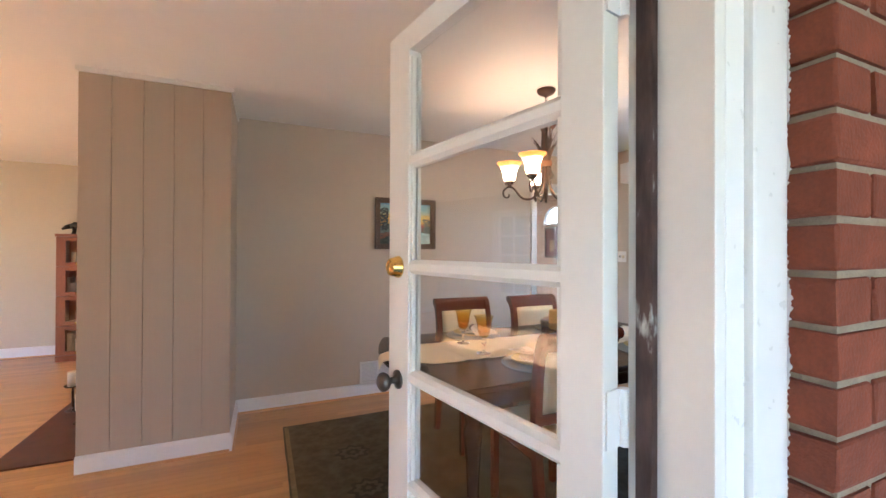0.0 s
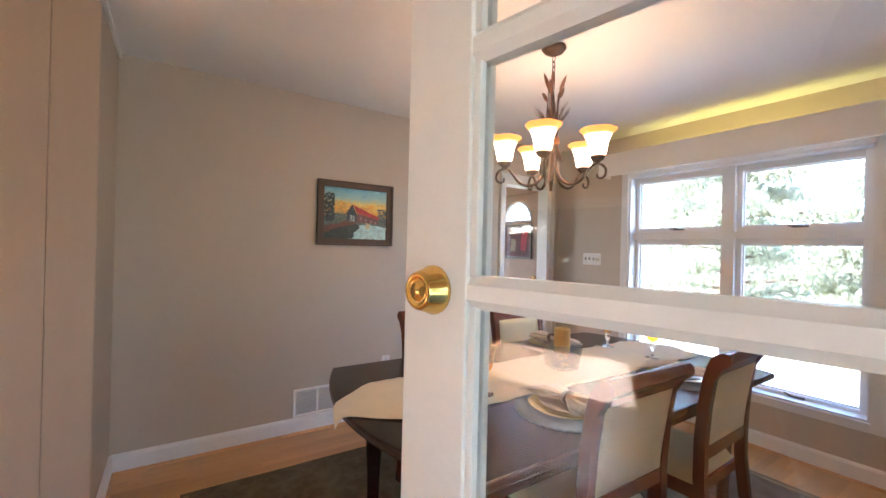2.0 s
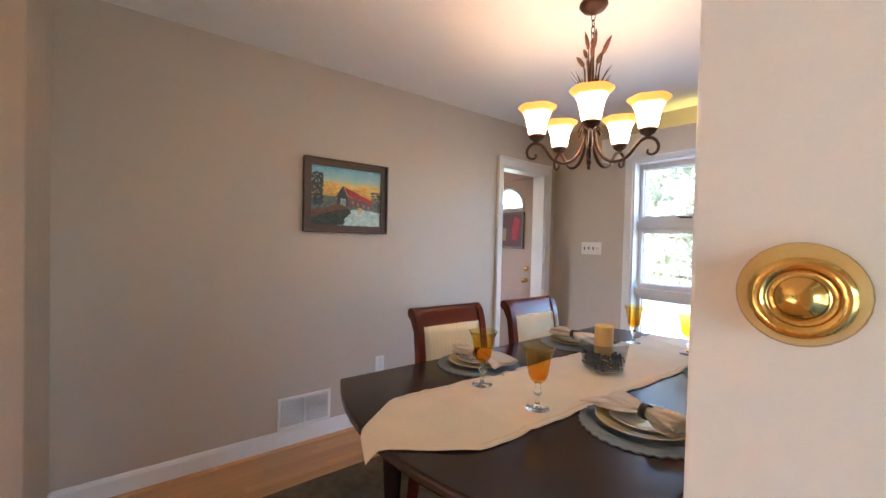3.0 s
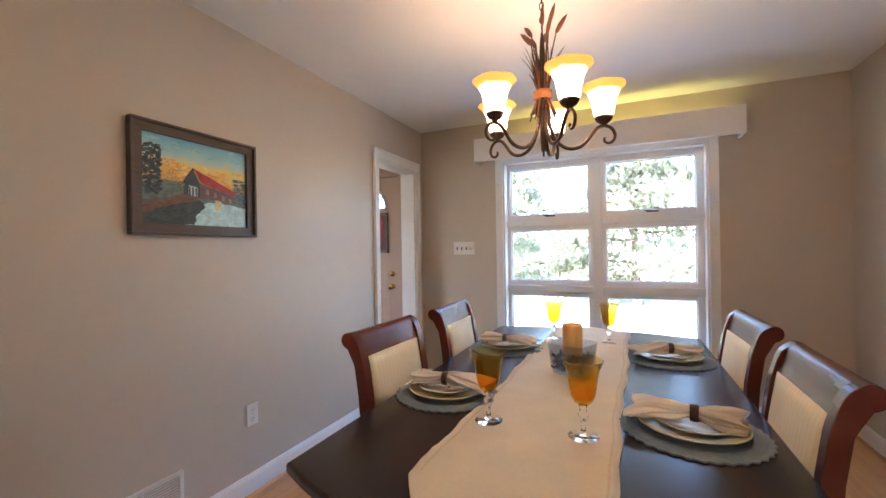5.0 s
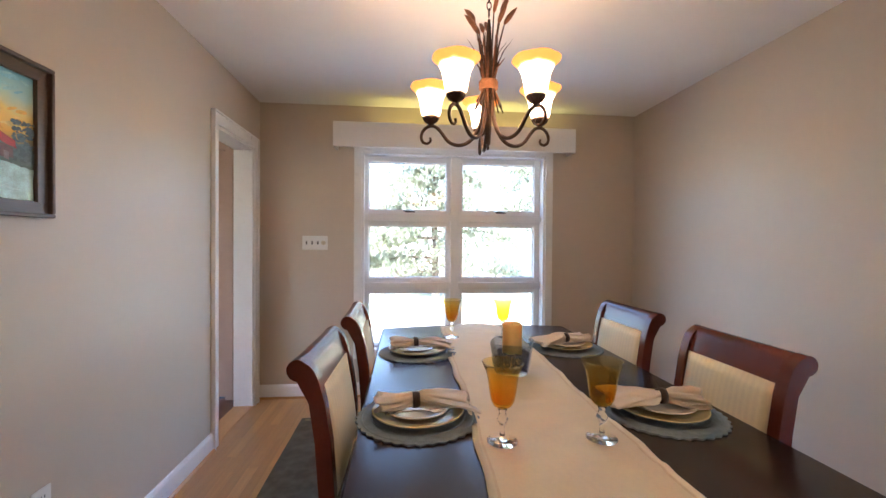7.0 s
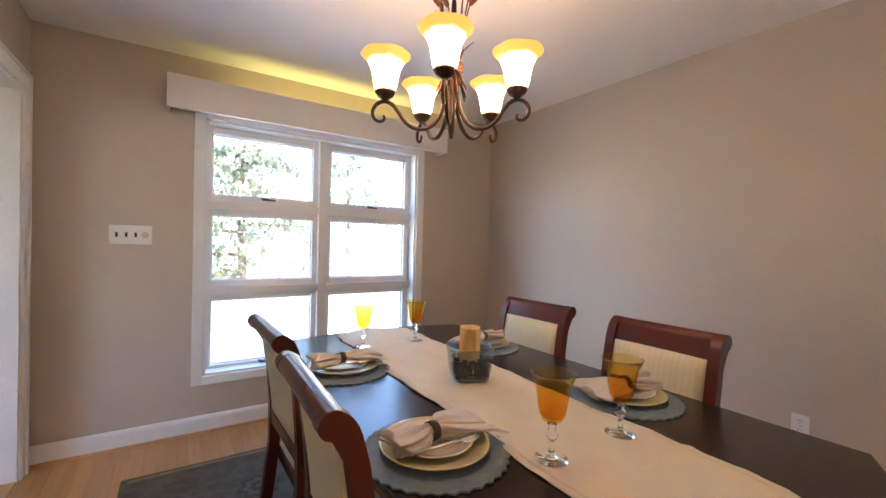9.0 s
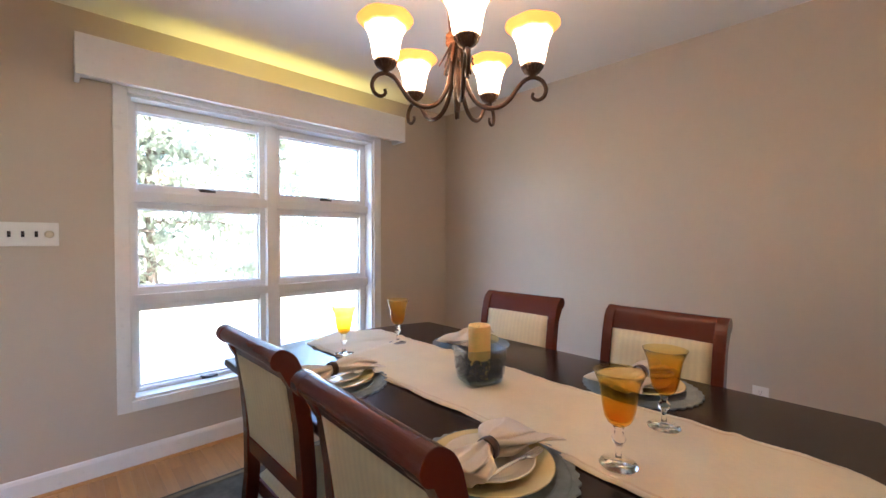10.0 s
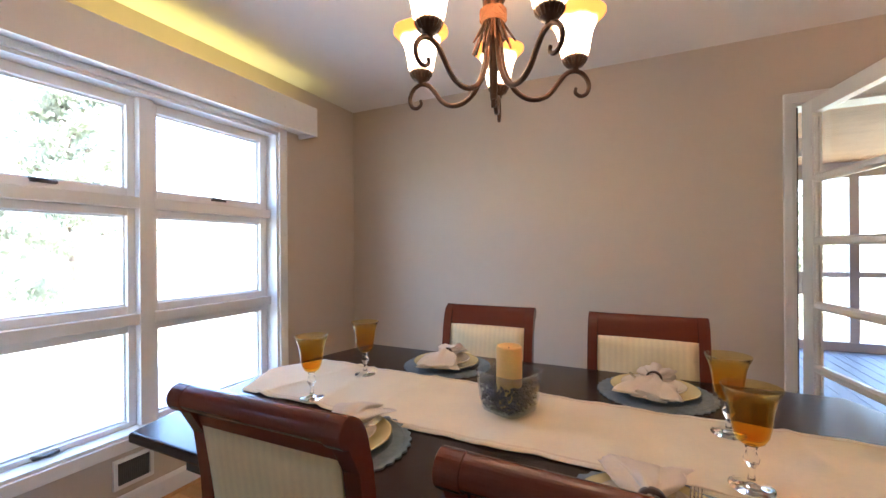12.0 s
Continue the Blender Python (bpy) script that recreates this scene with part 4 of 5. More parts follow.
# ---- candle in a square glass bowl ----
def candle_bowl():
    c = root("candle_bowl", pose(1.733, 2.086, TZ + 0.0072, 0, 0, -22), "square smoke glass bowl with pebbles and candle", "candle holder")

    def ring(bm, r, z, n=32):
        vs = []
        for i in range(n):
            a = 2 * math.pi * i / n
            k = (abs(math.cos(a)) ** 5 + abs(math.sin(a)) ** 5) ** (-1 / 5)
            vs.append(bm.verts.new((r * k * math.cos(a), r * k * math.sin(a), z)))
        return vs
    bm = bmesh.new()
    prof = [(0.056, 0.0), (0.068, 0.008), (0.076, 0.045), (0.080, 0.09), (0.085, 0.128), (0.082, 0.1285), (0.076, 0.09), (0.072, 0.045), (0.063, 0.012)]
    rs = [ring(bm, r, z) for r, z in prof]
    for a, b in zip(rs, rs[1:]):
        for i in range(32):
            bm.faces.new((a[i], a[(i + 1) % 32], b[(i + 1) % 32], b[i]))
    bm.faces.new(rs[0])
    bm.faces.new(rs[-1])
    part("bowl", bm, SMOKE, c, "smoke blue square glass bowl", True)
    rnd = random.Random(8)
    pb = bmesh.new()
    for i in range(1000):
        x, y = rnd.uniform(-0.063, 0.063), rnd.uniform(-0.063, 0.063)
        z = rnd.uniform(0.017, 0.082)
        if math.hypot(x, y) < 0.034 and z < 0.045:
            continue
        r = rnd.uniform(0.0035, 0.006)
        bmesh.ops.create_icosphere(pb, subdivisions=1, radius=r, matrix=pose(x, y, z, rnd.uniform(0, 90), 0, rnd.uniform(0, 90)))
    tagged(part("pebbles", pb, PEBBLE, c, "dark glass pebbles"), kind="stuff")
    part("candle", lathe([(0, 0.0145), (0.039, 0.0145), (0.040, 0.10), (0.040, 0.197), (0.037, 0.203), (0.033, 0.200), (0.024, 0.190), (0, 0.188)], 36), WAX, c, "yellow pillar candle with a hollowed top", True)
    part("wick", tube([(0, 0, 0.187), (0.001, 0, 0.198)], 0.0012, 6), DARK, c)


candle_bowl()


# ---- chandelier ----
LIFT = 0.014


def chandelier():
    cx, cy = 1.742, 2.193
    c = root("chandelier", pose(cx, cy, LIFT), "bronze five-arm chandelier with wheat ears, lit", "chandelier")
    part("canopy", lathe([(0, H - LIFT - 0.001), (0.062, H - LIFT - 0.001), (0.064, H - LIFT - 0.012), (0.050, H - LIFT - 0.030), (0.022, H - LIFT - 0.042), (0.010, H - LIFT - 0.05), (0, H - LIFT - 0.05)], 32), BRONZE, c, smooth=True)
    z, i = H - LIFT - 0.048, 0
    while z > 2.225:
        pts = [(0.009 * math.cos(a) * (1 if i % 2 else 0), 0.009 * math.cos(a) * (0 if i % 2 else 1), z - 0.016 + 0.018 * math.sin(a)) for a in (2 * math.pi * j / 14 for j in range(15))]
        part("chain_link", tube(pts, 0.0022, 6), BRONZE, c, smooth=True)
        z, i = z - 0.029, i + 1
    part("core", tube([(0, 0, 1.69), (0, 0, 1.80), (0, 0, 1.93), (0, 0, 2.17), (0, 0, 2.20)], [0.010, 0.016, 0.020, 0.009, 0.005], 12), BRONZE, c)
    part("band", lathe([(0.030, 1.912), (0.035, 1.914), (0.037, 1.930), (0.035, 1.950), (0.030, 1.952), (0.028, 1.93)], 28, close=True), TWINE, c, "copper twine band")
    tw = bmesh.new()
    for k in range(5):
        a0 = k * 1.3
        tube([(0.0375 * math.cos(a), 0.0375 * math.sin(a), 1.932 + 0.014 * math.sin(a * 2 + a0)) for a in (2 * math.pi * j / 24 for j in range(25))], 0.0022, 5, tw)
    part("twine", tw, TWINE, c)
    rnd = random.Random(9)
    for k in range(34):
        a = 2.4 * k + rnd.uniform(-0.2, 0.2)
        d = Vector((math.cos(a), math.sin(a), 0))
        ear = k % 4 == 0
        top = rnd.uniform(2.15, 2.215) if ear else rnd.uniform(2.02, 2.15)
        sp = rnd.uniform(0.035, 0.065) if ear else rnd.uniform(0.025, 0.075)
        low = rnd.uniform(1.82, 1.87)
        pts = [d * rnd.uniform(0.03, 0.065) + Vector((0, 0, low)), d * 0.026 + Vector((0, 0, 1.91)), d * 0.025 + Vector((0, 0, 1.96)), d * (0.024 + sp * 0.22) + Vector((0, 0, 1.96 + (top - 1.96) * 0.55)), d * sp + Vector((0, 0, top))]
        part("stalk", tube(pts, [0.003, 0.004, 0.004, 0.0034, 0.0012 if not ear else 0.0026], 6), BRONZE if k % 3 else WHEAT, c, smooth=True)
        if ear:
            q = pts[-1]
            bend = d * 0.6 + Vector((0, 0, 1.0))
            ep = [q, q + bend * 0.012 , q + bend * 0.030 + d * 0.002, q + bend * 0.050 + d * 0.006, q + bend * 0.066 + d * 0.012]
            part("wheat_ear", tube(ep, [0.003, 0.0095, 0.0115, 0.0085, 0.001], 8, None, 0.8), WHEAT, c, "copper wheat ear", True)
        elif k % 4 == 2:
            q = [pts[-2], pts[-2] + d * 0.022 + Vector((0, 0, 0.05)), pts[-2] + d * 0.06 + Vector((0, 0, 0.10))]
            part("leaf", tube(q, [0.003, 0.004, 0.0008], 6, None, 0.4), BRONZE, c)
    R = 0.247
    for k in range(5):
        th = radians(32.4 + 72 * k)
        d = Vector((-math.cos(th), -math.sin(th), 0))
        ctrl = [(0.018, 1.905), (0.022, 1.84), (0.034, 1.775), (0.062, 1.722), (0.100, 1.697), (0.140, 1.697), (0.172, 1.716), (0.198, 1.750), (0.222, 1.776), (0.250, 1.784), (0.276, 1.772), (0.290, 1.746), (0.284, 1.720), (0.264, 1.710), (0.248, 1.720), (0.250, 1.734)]
        prof = spline(ctrl, 4)
        pts = [d * r + Vector((0, 0, z)) for r, z in prof]
        part("arm", tube(pts, [0.0078 - 0.003 * (q / len(prof)) ** 3 for q in range(len(prof))], 8), BRONZE, c, smooth=True)
        at = pose(*(d * R), 0)
        cup = lathe([(0, 1.784), (0.012, 1.784), (0.010, 1.790), (0.022, 1.797), (0.032, 1.812), (0.035, 1.824), (0.031, 1.826), (0.028, 1.820), (0, 1.816)], 24)
        cup_ob = part("cup", cup, BRONZE, c, smooth=True, at=at)
        for q in range(18):
            w = 2 * math.pi * q / 18
            part("flute", tube([(0.024 * math.cos(w), 0.024 * math.sin(w), 1.800), (0.0335 * math.cos(w), 0.0335 * math.sin(w), 1.814), (0.036 * math.cos(w), 0.036 * math.sin(w), 1.823)], 0.0016, 4), BRONZE, cup_ob)
        seg = 48
        sh = bmesh.new()
        pr = [(0.034, 0.0), (0.040, 0.015), (0.045, 0.045), (0.052, 0.075), (0.066, 0.100), (0.088, 0.119), (0.087, 0.1215), (0.063, 0.103), (0.049, 0.077), (0.042, 0.046), (0.037, 0.017), (0.031, 0.003)]
        lathe(pr[:7], seg, sh)
        inn = lathe(pr[6:], seg)
        for v in list(sh.verts) + list(inn.verts):
            f = max(0, (v.co.z - 0.085) / 0.036)
            a = math.atan2(v.co.y, v.co.x)
            v.co.z += 0.0012 * f * math.cos(6 * a)
            v.co.x *= 1 + 0.008 * f * math.cos(6 * a)
            v.co.y *= 1 + 0.008 * f * math.cos(6 * a)
        sh_ob = part("shade", sh, SHADE, c, "lit alabaster glass shade with amber rim", True, at=pose(d.x * R, d.y * R, 1.8205) @ Matrix.Diagonal((1, 1, 1.08, 1)))
        part("lining", inn, SHADE_IN, sh_ob, smooth=True)
        bulb(Vector((cx, cy, LIFT + 1.878)) + d * R, 0.165, (1.0, 0.71, 0.46), 0.03)
    part("finial", boxes((-0.007, -0.004, 1.668, 0.007, 0.004, 1.76), bevel=0.001), BRONZE, c)


chandelier()


# ---- picture on the north wall ----
def covered_bridge_picture():
    x0, x1, z0, z1 = 0.947, 1.557, 1.370, 1.856
    w, h = x1 - x0, z1 - z0
    p = root("framed_painting", pose((x0 + x1) / 2, NY - 0.0015, (z0 + z1) / 2), "dark framed painting of a covered bridge by water", "painting")
    f, lip = 0.050, 0.013
    X, Z = w / 2, h / 2
    for nm, b in (("frame_rail", (-X, -0.036, Z - lip, X, 0, Z)), ("frame_rail", (-X, -0.036, -Z, X, 0, -Z + lip)), ("frame_stile", (-X, -0.036, -Z + lip, -X + lip, 0, Z - lip)), ("frame_stile", (X - lip, -0.036, -Z + lip, X, 0, Z - lip))):
        part(nm, boxes(b, bevel=0.004), FRAMEW, p)
    a0, b0, a1, b1 = X - lip, Z - lip, X - f, Z - f
    for q in (((-a0, b0), (a0, b0), (a1, b1), (-a1, b1)), ((-a0, -b0), (-a1, -b1), (a1, -b1), (a0, -b0)), ((-a0, -b0), (-a0, b0), (-a1, b1), (-a1, -b1)), ((a0, -b0), (a1, -b1), (a1, b1), (a0, b0))):
        part("frame_slope", prism(list(q), -0.022, -0.001, "y", bevel=0.0015), FRAMEW, p)
    paint = mat("painted_sky", (0.5, 0.5, 0.4), 0.5, var=0.1)
    ramp_by(paint, 2, -b1, b1, [(0.0, (0.03, 0.05, 0.045)), (0.34, (0.10, 0.14, 0.12)), (0.46, (0.40, 0.26, 0.08)), (0.58, (0.86, 0.46, 0.06)), (0.70, (0.82, 0.64, 0.18)), (0.81, (0.42, 0.62, 0.58)), (1.0, (0.15, 0.42, 0.58))], "Base Color", 0.09, 9)
    part("canvas", boxes((-a1, -0.0085, -b1, a1, -0.002, b1)), paint, p)
    rnd = random.Random(3)

    def at(u, v):
        return ((u - 0.5) * 2 * a1, (v - 0.5) * 2 * b1)

    def patch(name, uv, color, d, rough=0.010):
        pts = []
        for k in range(len(uv)):
            (u0, v0), (u1, v1) = uv[k], uv[(k + 1) % len(uv)]
            n = max(1, int(math.hypot(u1 - u0, v1 - v0) / 0.03))
            for q in range(n):
                e = rough if q else rough * 0.3
                pts.append(at(min(0.998, max(0.002, u0 + (u1 - u0) * q / n + rnd.uniform(-e, e))), min(0.998, max(0.002, v0 + (v1 - v0) * q / n + rnd.uniform(-e, e)))))
        part(name, prism(pts, -0.0086 - d, -0.0083 - d, "y"), mat("paint_" + name, color, 0.5, var=0.45, scale=30), p)

    def dabs(name, n, u0, v0, u1, v1, colors, size, d, long=1.0):
        for c, col in enumerate(colors):
            bm = bmesh.new()
            for _ in range(n):
                cu, cv = at(rnd.uniform(u0, u1), rnd.uniform(v0, v1))
                r, t_ = size * rnd.uniform(0.5, 1.3), rnd.uniform(-0.5, 0.5)
                pts = []
                for k in range(7):
                    g = 2 * math.pi * k / 7
                    px, pz = r * long * math.cos(g) * rnd.uniform(0.8, 1.1), r * 0.6 * math.sin(g) * rnd.uniform(0.8, 1.1)
                    pts.append((max(-a1 + 0.001, min(a1 - 0.001, cu + px * math.cos(t_) - pz * math.sin(t_))), max(-b1 + 0.001, min(b1 - 0.001, cv + px * math.sin(t_) + pz * math.cos(t_)))))
                lift = d + rnd.uniform(0, 0.0007)
                bm.faces.new([bm.verts.new((x, -0.0086 - lift, z)) for x, z in pts])
            tagged(part(name, bm, mat("dab_" + name, col, 0.5, var=0.3, scale=30), p), kind="stuff")
    dabs("cloud_stroke", 16, 0.22, 0.54, 0.95, 0.72, [(0.86, 0.50, 0.08), (0.80, 0.40, 0.06), (0.86, 0.66, 0.22)], 0.011, 0.0003, 2.0)
    dabs("sky_stroke", 8, 0.05, 0.84, 0.98, 0.98, [(0.24, 0.50, 0.60), (0.32, 0.56, 0.60)], 0.010, 0.0003, 2.8)
    patch("far_bank", [(0.0, 0.44), (0.2, 0.47), (0.4, 0.46), (0.7, 0.44), (1.0, 0.46), (1.0, 0.28), (0.6, 0.24), (0.0, 0.22)], (0.13, 0.17, 0.15), 0.0012, 0.016)
    patch("water", [(0.36, 0.0), (1.0, 0.0), (1.0, 0.26), (0.72, 0.30), (0.58, 0.29), (0.47, 0.20), (0.40, 0.12)], (0.47, 0.68, 0.69), 0.0018)
    dabs("water_stroke", 14, 0.48, 0.03, 0.98, 0.24, [(0.54, 0.73, 0.73), (0.42, 0.62, 0.63)], 0.007, 0.0020, 3.2)
    patch("near_bank", [(0.0, 0.0), (0.44, 0.0), (0.46, 0.10), (0.55, 0.24), (0.50, 0.30), (0.30, 0.27), (0.0, 0.24)], (0.030, 0.045, 0.038), 0.0030, 0.016)
    patch("bank_path", [(0.0, 0.19), (0.0, 0.25), (0.2, 0.30), (0.36, 0.37), (0.46, 0.36), (0.30, 0.28)], (0.17, 0.085, 0.06), 0.0042, 0.010)
    dabs("bank_stroke", 40, 0.03, 0.03, 0.44, 0.24, [(0.045, 0.060, 0.048), (0.022, 0.030, 0.025)], 0.010, 0.0033, 1.8)
    dabs("russet_leaf", 60, 0.10, 0.50, 0.36, 0.74, [(0.62, 0.32, 0.07), (0.76, 0.52, 0.16), (0.50, 0.42, 0.18)], 0.0055, 0.0022)
    dabs("orange_leaf", 40, 0.56, 0.50, 0.76, 0.64, [(0.74, 0.30, 0.06), (0.80, 0.44, 0.10)], 0.006, 0.0022)
    dabs("mid_leaf", 90, 0.08, 0.34, 0.34, 0.50, [(0.11, 0.15, 0.13), (0.17, 0.20, 0.15)], 0.008, 0.0030)
    dabs("dark_leaf", 130, 0.0, 0.34, 0.15, 0.88, [(0.028, 0.038, 0.040), (0.055, 0.075, 0.075)], 0.010, 0.0036)
    dabs("grey_leaf", 70, 0.86, 0.30, 1.0, 0.62, [(0.085, 0.11, 0.11), (0.13, 0.17, 0.16)], 0.009, 0.0036)
    patch("bridge_wall", [(0.35, 0.36), (0.36, 0.50), (0.44, 0.66), (0.50, 0.52), (0.86, 0.40), (0.86, 0.32), (0.52, 0.33)], (0.17, 0.085, 0.08), 0.0046, 0.004)
    patch("bridge_gable", [(0.35, 0.36), (0.36, 0.50), (0.44, 0.66), (0.50, 0.52), (0.50, 0.34)], (0.03, 0.05, 0.055), 0.0051, 0.003)
    patch("bridge_roof", [(0.43, 0.69), (0.455, 0.675), (0.87, 0.46), (0.88, 0.40), (0.515, 0.52)], (0.40, 0.045, 0.04), 0.0056, 0.004)
    patch("bridge_eave", [(0.335, 0.50), (0.43, 0.69), (0.445, 0.67), (0.355, 0.485)], (0.05, 0.03, 0.03), 0.0060, 0.003)
    patch("bridge_mouth", [(0.39, 0.36), (0.395, 0.475), (0.475, 0.46), (0.475, 0.345)], (0.55, 0.64, 0.63), 0.0060, 0.004)
    for u in (0.395, 0.425, 0.455):
        patch("bridge_post", [(u, 0.35), (u, 0.455), (u + 0.014, 0.455), (u + 0.014, 0.35)], (0.03, 0.03, 0.035), 0.0066, 0.002)
    for u in (0.56, 0.64, 0.72, 0.80):
        v = 0.47 - (u - 0.5) * 0.33
        patch("bridge_window", [(u, v - 0.06), (u, v), (u + 0.03, v - 0.01), (u + 0.03, v - 0.07)], (0.30, 0.22, 0.20), 0.0056, 0.002)
    patch("stone_pier", [(0.65, 0.20), (0.65, 0.33), (0.72, 0.32), (0.72, 0.21)], (0.55, 0.50, 0.30), 0.0050, 0.006)
    patch("fence_path", [(0.0, 0.17), (0.28, 0.30), (0.48, 0.34), (0.48, 0.30), (0.30, 0.25), (0.0, 0.11)], (0.17, 0.07, 0.04), 0.0050, 0.012)


covered_bridge_picture()


# ---- wall plates and registers ----
def outlet(at, label):
    o = root("wall_outlet", at, label, "outlet")
    part("plate", boxes((-0.035, -0.006, -0.057, 0.035, 0, 0.057), bevel=0.003), PLASTIC, o)
    for z in (-0.024, 0.024):
        s = part("socket", lathe([(0, 0), (0.0165, 0), (0.016, 0.002), (0, 0.002)], 20), PLASTIC, o, at=pose(0, -0.0062, z, 90, 0, 0))
        part("slot", boxes((-0.007, -0.0005, 0.0021, -0.005, 0.009, 0.0028), (0.005, -0.0005, 0.0021, 0.007, 0.009, 0.0028), (-0.002, -0.010, 0.0021, 0.002, -0.006, 0.0028)), DARK, s)
    part("screw", lathe([(0, 0), (0.003, 0), (0, 0.0012)], 8), STEEL, o, at=pose(0, -0.0062, 0, 90, 0, 0))


outlet(pose(1.537, NY - 0.0005, 0.424), "white duplex outlet low on the taupe wall")
outlet(pose(1.160, SY + 0.0005, 0.440, 0, 0, 180), "white duplex outlet low on the taupe wall")


def switch_plate():
    s = root("light_switch", pose(EX - 0.0005, 3.275, 1.297, 0, 0, 90), "white four-gang plate, three toggles and a dimmer", "switch")
    part("plate", boxes((-0.104, 0, -0.058, 0.104, 0.006, 0.058), bevel=0.003), PLASTIC, s)
    for x in (0.069, 0.023, -0.023):
        part("toggle_slot", boxes((x - 0.006, 0.0062, -0.014, x + 0.006, 0.0068, 0.014)), DARK, s)
        part("toggle", boxes((x - 0.004, 0.0069, -0.002, x + 0.004, 0.017, 0.010), bevel=0.0015), RINGM, s, "brown toggle")
    part("dimmer_knob", lathe([(0, 0), (0.018, 0), (0.017, 0.012), (0.013, 0.016), (0, 0.016)], 20), mat("cream_plastic", (0.66, 0.58, 0.42), 0.4), s, "cream dimmer knob", True, pose(-0.069, 0.0062, 0, -90, 0, 0))


switch_plate()


# grey carries the shade behind the white louvres in its colour
GREYP = mat("shaded_register_back", (0.55, 0.53, 0.51), 0.7)


GREYD = mat("dull_grey_metal", (0.16, 0.15, 0.14), 0.5, metal=0.5)


def register(at, w, h, label, slat, n, upright=False):
    r = root("air_register", at, label, "vent")
    part("backing", boxes((-w / 2 + 0.012, -0.003, -h / 2 + 0.012, w / 2 - 0.012, -0.0005, h / 2 - 0.012)), DARK if upright else GREYP, r)
    part("frame", boxes((-w / 2, -0.014, -h / 2, w / 2, 0, -h / 2 + 0.018), (-w / 2, -0.014, h / 2 - 0.018, w / 2, 0, h / 2), (-w / 2, -0.014, -h / 2 + 0.018, -w / 2 + 0.018, 0, h / 2 - 0.018), (w / 2 - 0.018, -0.014, -h / 2 + 0.018, w / 2, 0, h / 2 - 0.018), bevel=0.002), PLASTIC, r)
    if slat is PLASTIC:
        part("divider", boxes((-0.007, -0.013, -h / 2 + 0.018, 0.007, -0.003, h / 2 - 0.018)), slat, r)
    for i in range(n):
        if upright:
            x = -w / 2 + 0.022 + (w - 0.044) * (i + 0.5) / n
            part("slat", boxes((-0.0025, -0.012, -h / 2 + 0.018, 0.0025, -0.004, h / 2 - 0.018)), slat, r, at=pose(x, 0, 0))
            continue
        z = -h / 2 + 0.022 + (h - 0.044) * (i + 0.5) / n
        bm = boxes((-w / 2 + 0.018, -0.001, -0.0052, w / 2 - 0.018, 0.0, 0.0052))
        part("slat", bm, slat, r, at=pose(0, -0.008, z, 35, 0, 0))


register(pose(0.985, NY - 0.0005, 0.218), 0.345, 0.200, "white louvred air register above the baseboard", PLASTIC, 13)
register(pose(EX - 0.0005, 2.195, 0.222, 0, 0, -90), 0.175, 0.140, "white framed low register with upright slats", GREYD, 15, True)

# ---- rug ----
rug = root("area_rug", pose(0, 0, 0), "dark worn patterned area rug under the table", "rug")
part("carpet", grid(60, 40, lambda u, v: (0.13 + 3.01 * u + 0.012 * noise.noise((v * 9, 1, 0)), 1.0 + 2.27 * v + 0.006 * noise.noise((u * 9, 4, 0)), 0.011 + 0.0018 * noise.noise((u * 30, v * 25, 0)) * min(1, 20 * min(u, v, 1 - u, 1 - v))), 0.009), RUGM, rug)
RUGB = mat("rug_border", (0.088, 0.072, 0.050), 0.95, var=0.25, scale=8, bump=0.6, bump_scale=400, spec=0.1)
RUGL = mat("rug_pale_motif", (0.150, 0.120, 0.080), 0.95, var=0.25, scale=14, bump=0.6, bump_scale=400, spec=0.1)
RUGE = mat("rug_bound_edge", (0.26, 0.19, 0.10), 0.95, var=0.3, scale=14, bump=0.6, bump_scale=400, spec=0.1)
for x in (0.155, 3.105):
    part("bound_edge", boxes((x - 0.014, 1.03, 0.0105, x + 0.014, 3.24, 0.0135), bevel=0.001), RUGE, rug)
for xx in (0.54, 2.73):
    for yy in (1.33, 1.78, 2.225, 2.67):
        for k, (r, mt) in enumerate(((0.105, RUGB), (0.075, RUGL), (0.045, RUGB), (0.018, RUGL))):
            out = [((r * (1 + 0.16 * math.cos(8 * a))) * math.cos(a), (r * (1 + 0.16 * math.cos(8 * a))) * math.sin(a) * 0.9) for a in (2 * math.pi * q / 40 for q in range(40))]
            part("motif", prism(out, 0.0136 + 0.0006 * k, 0.0142 + 0.0006 * k), mt, rug, at=pose(xx, yy, 0))


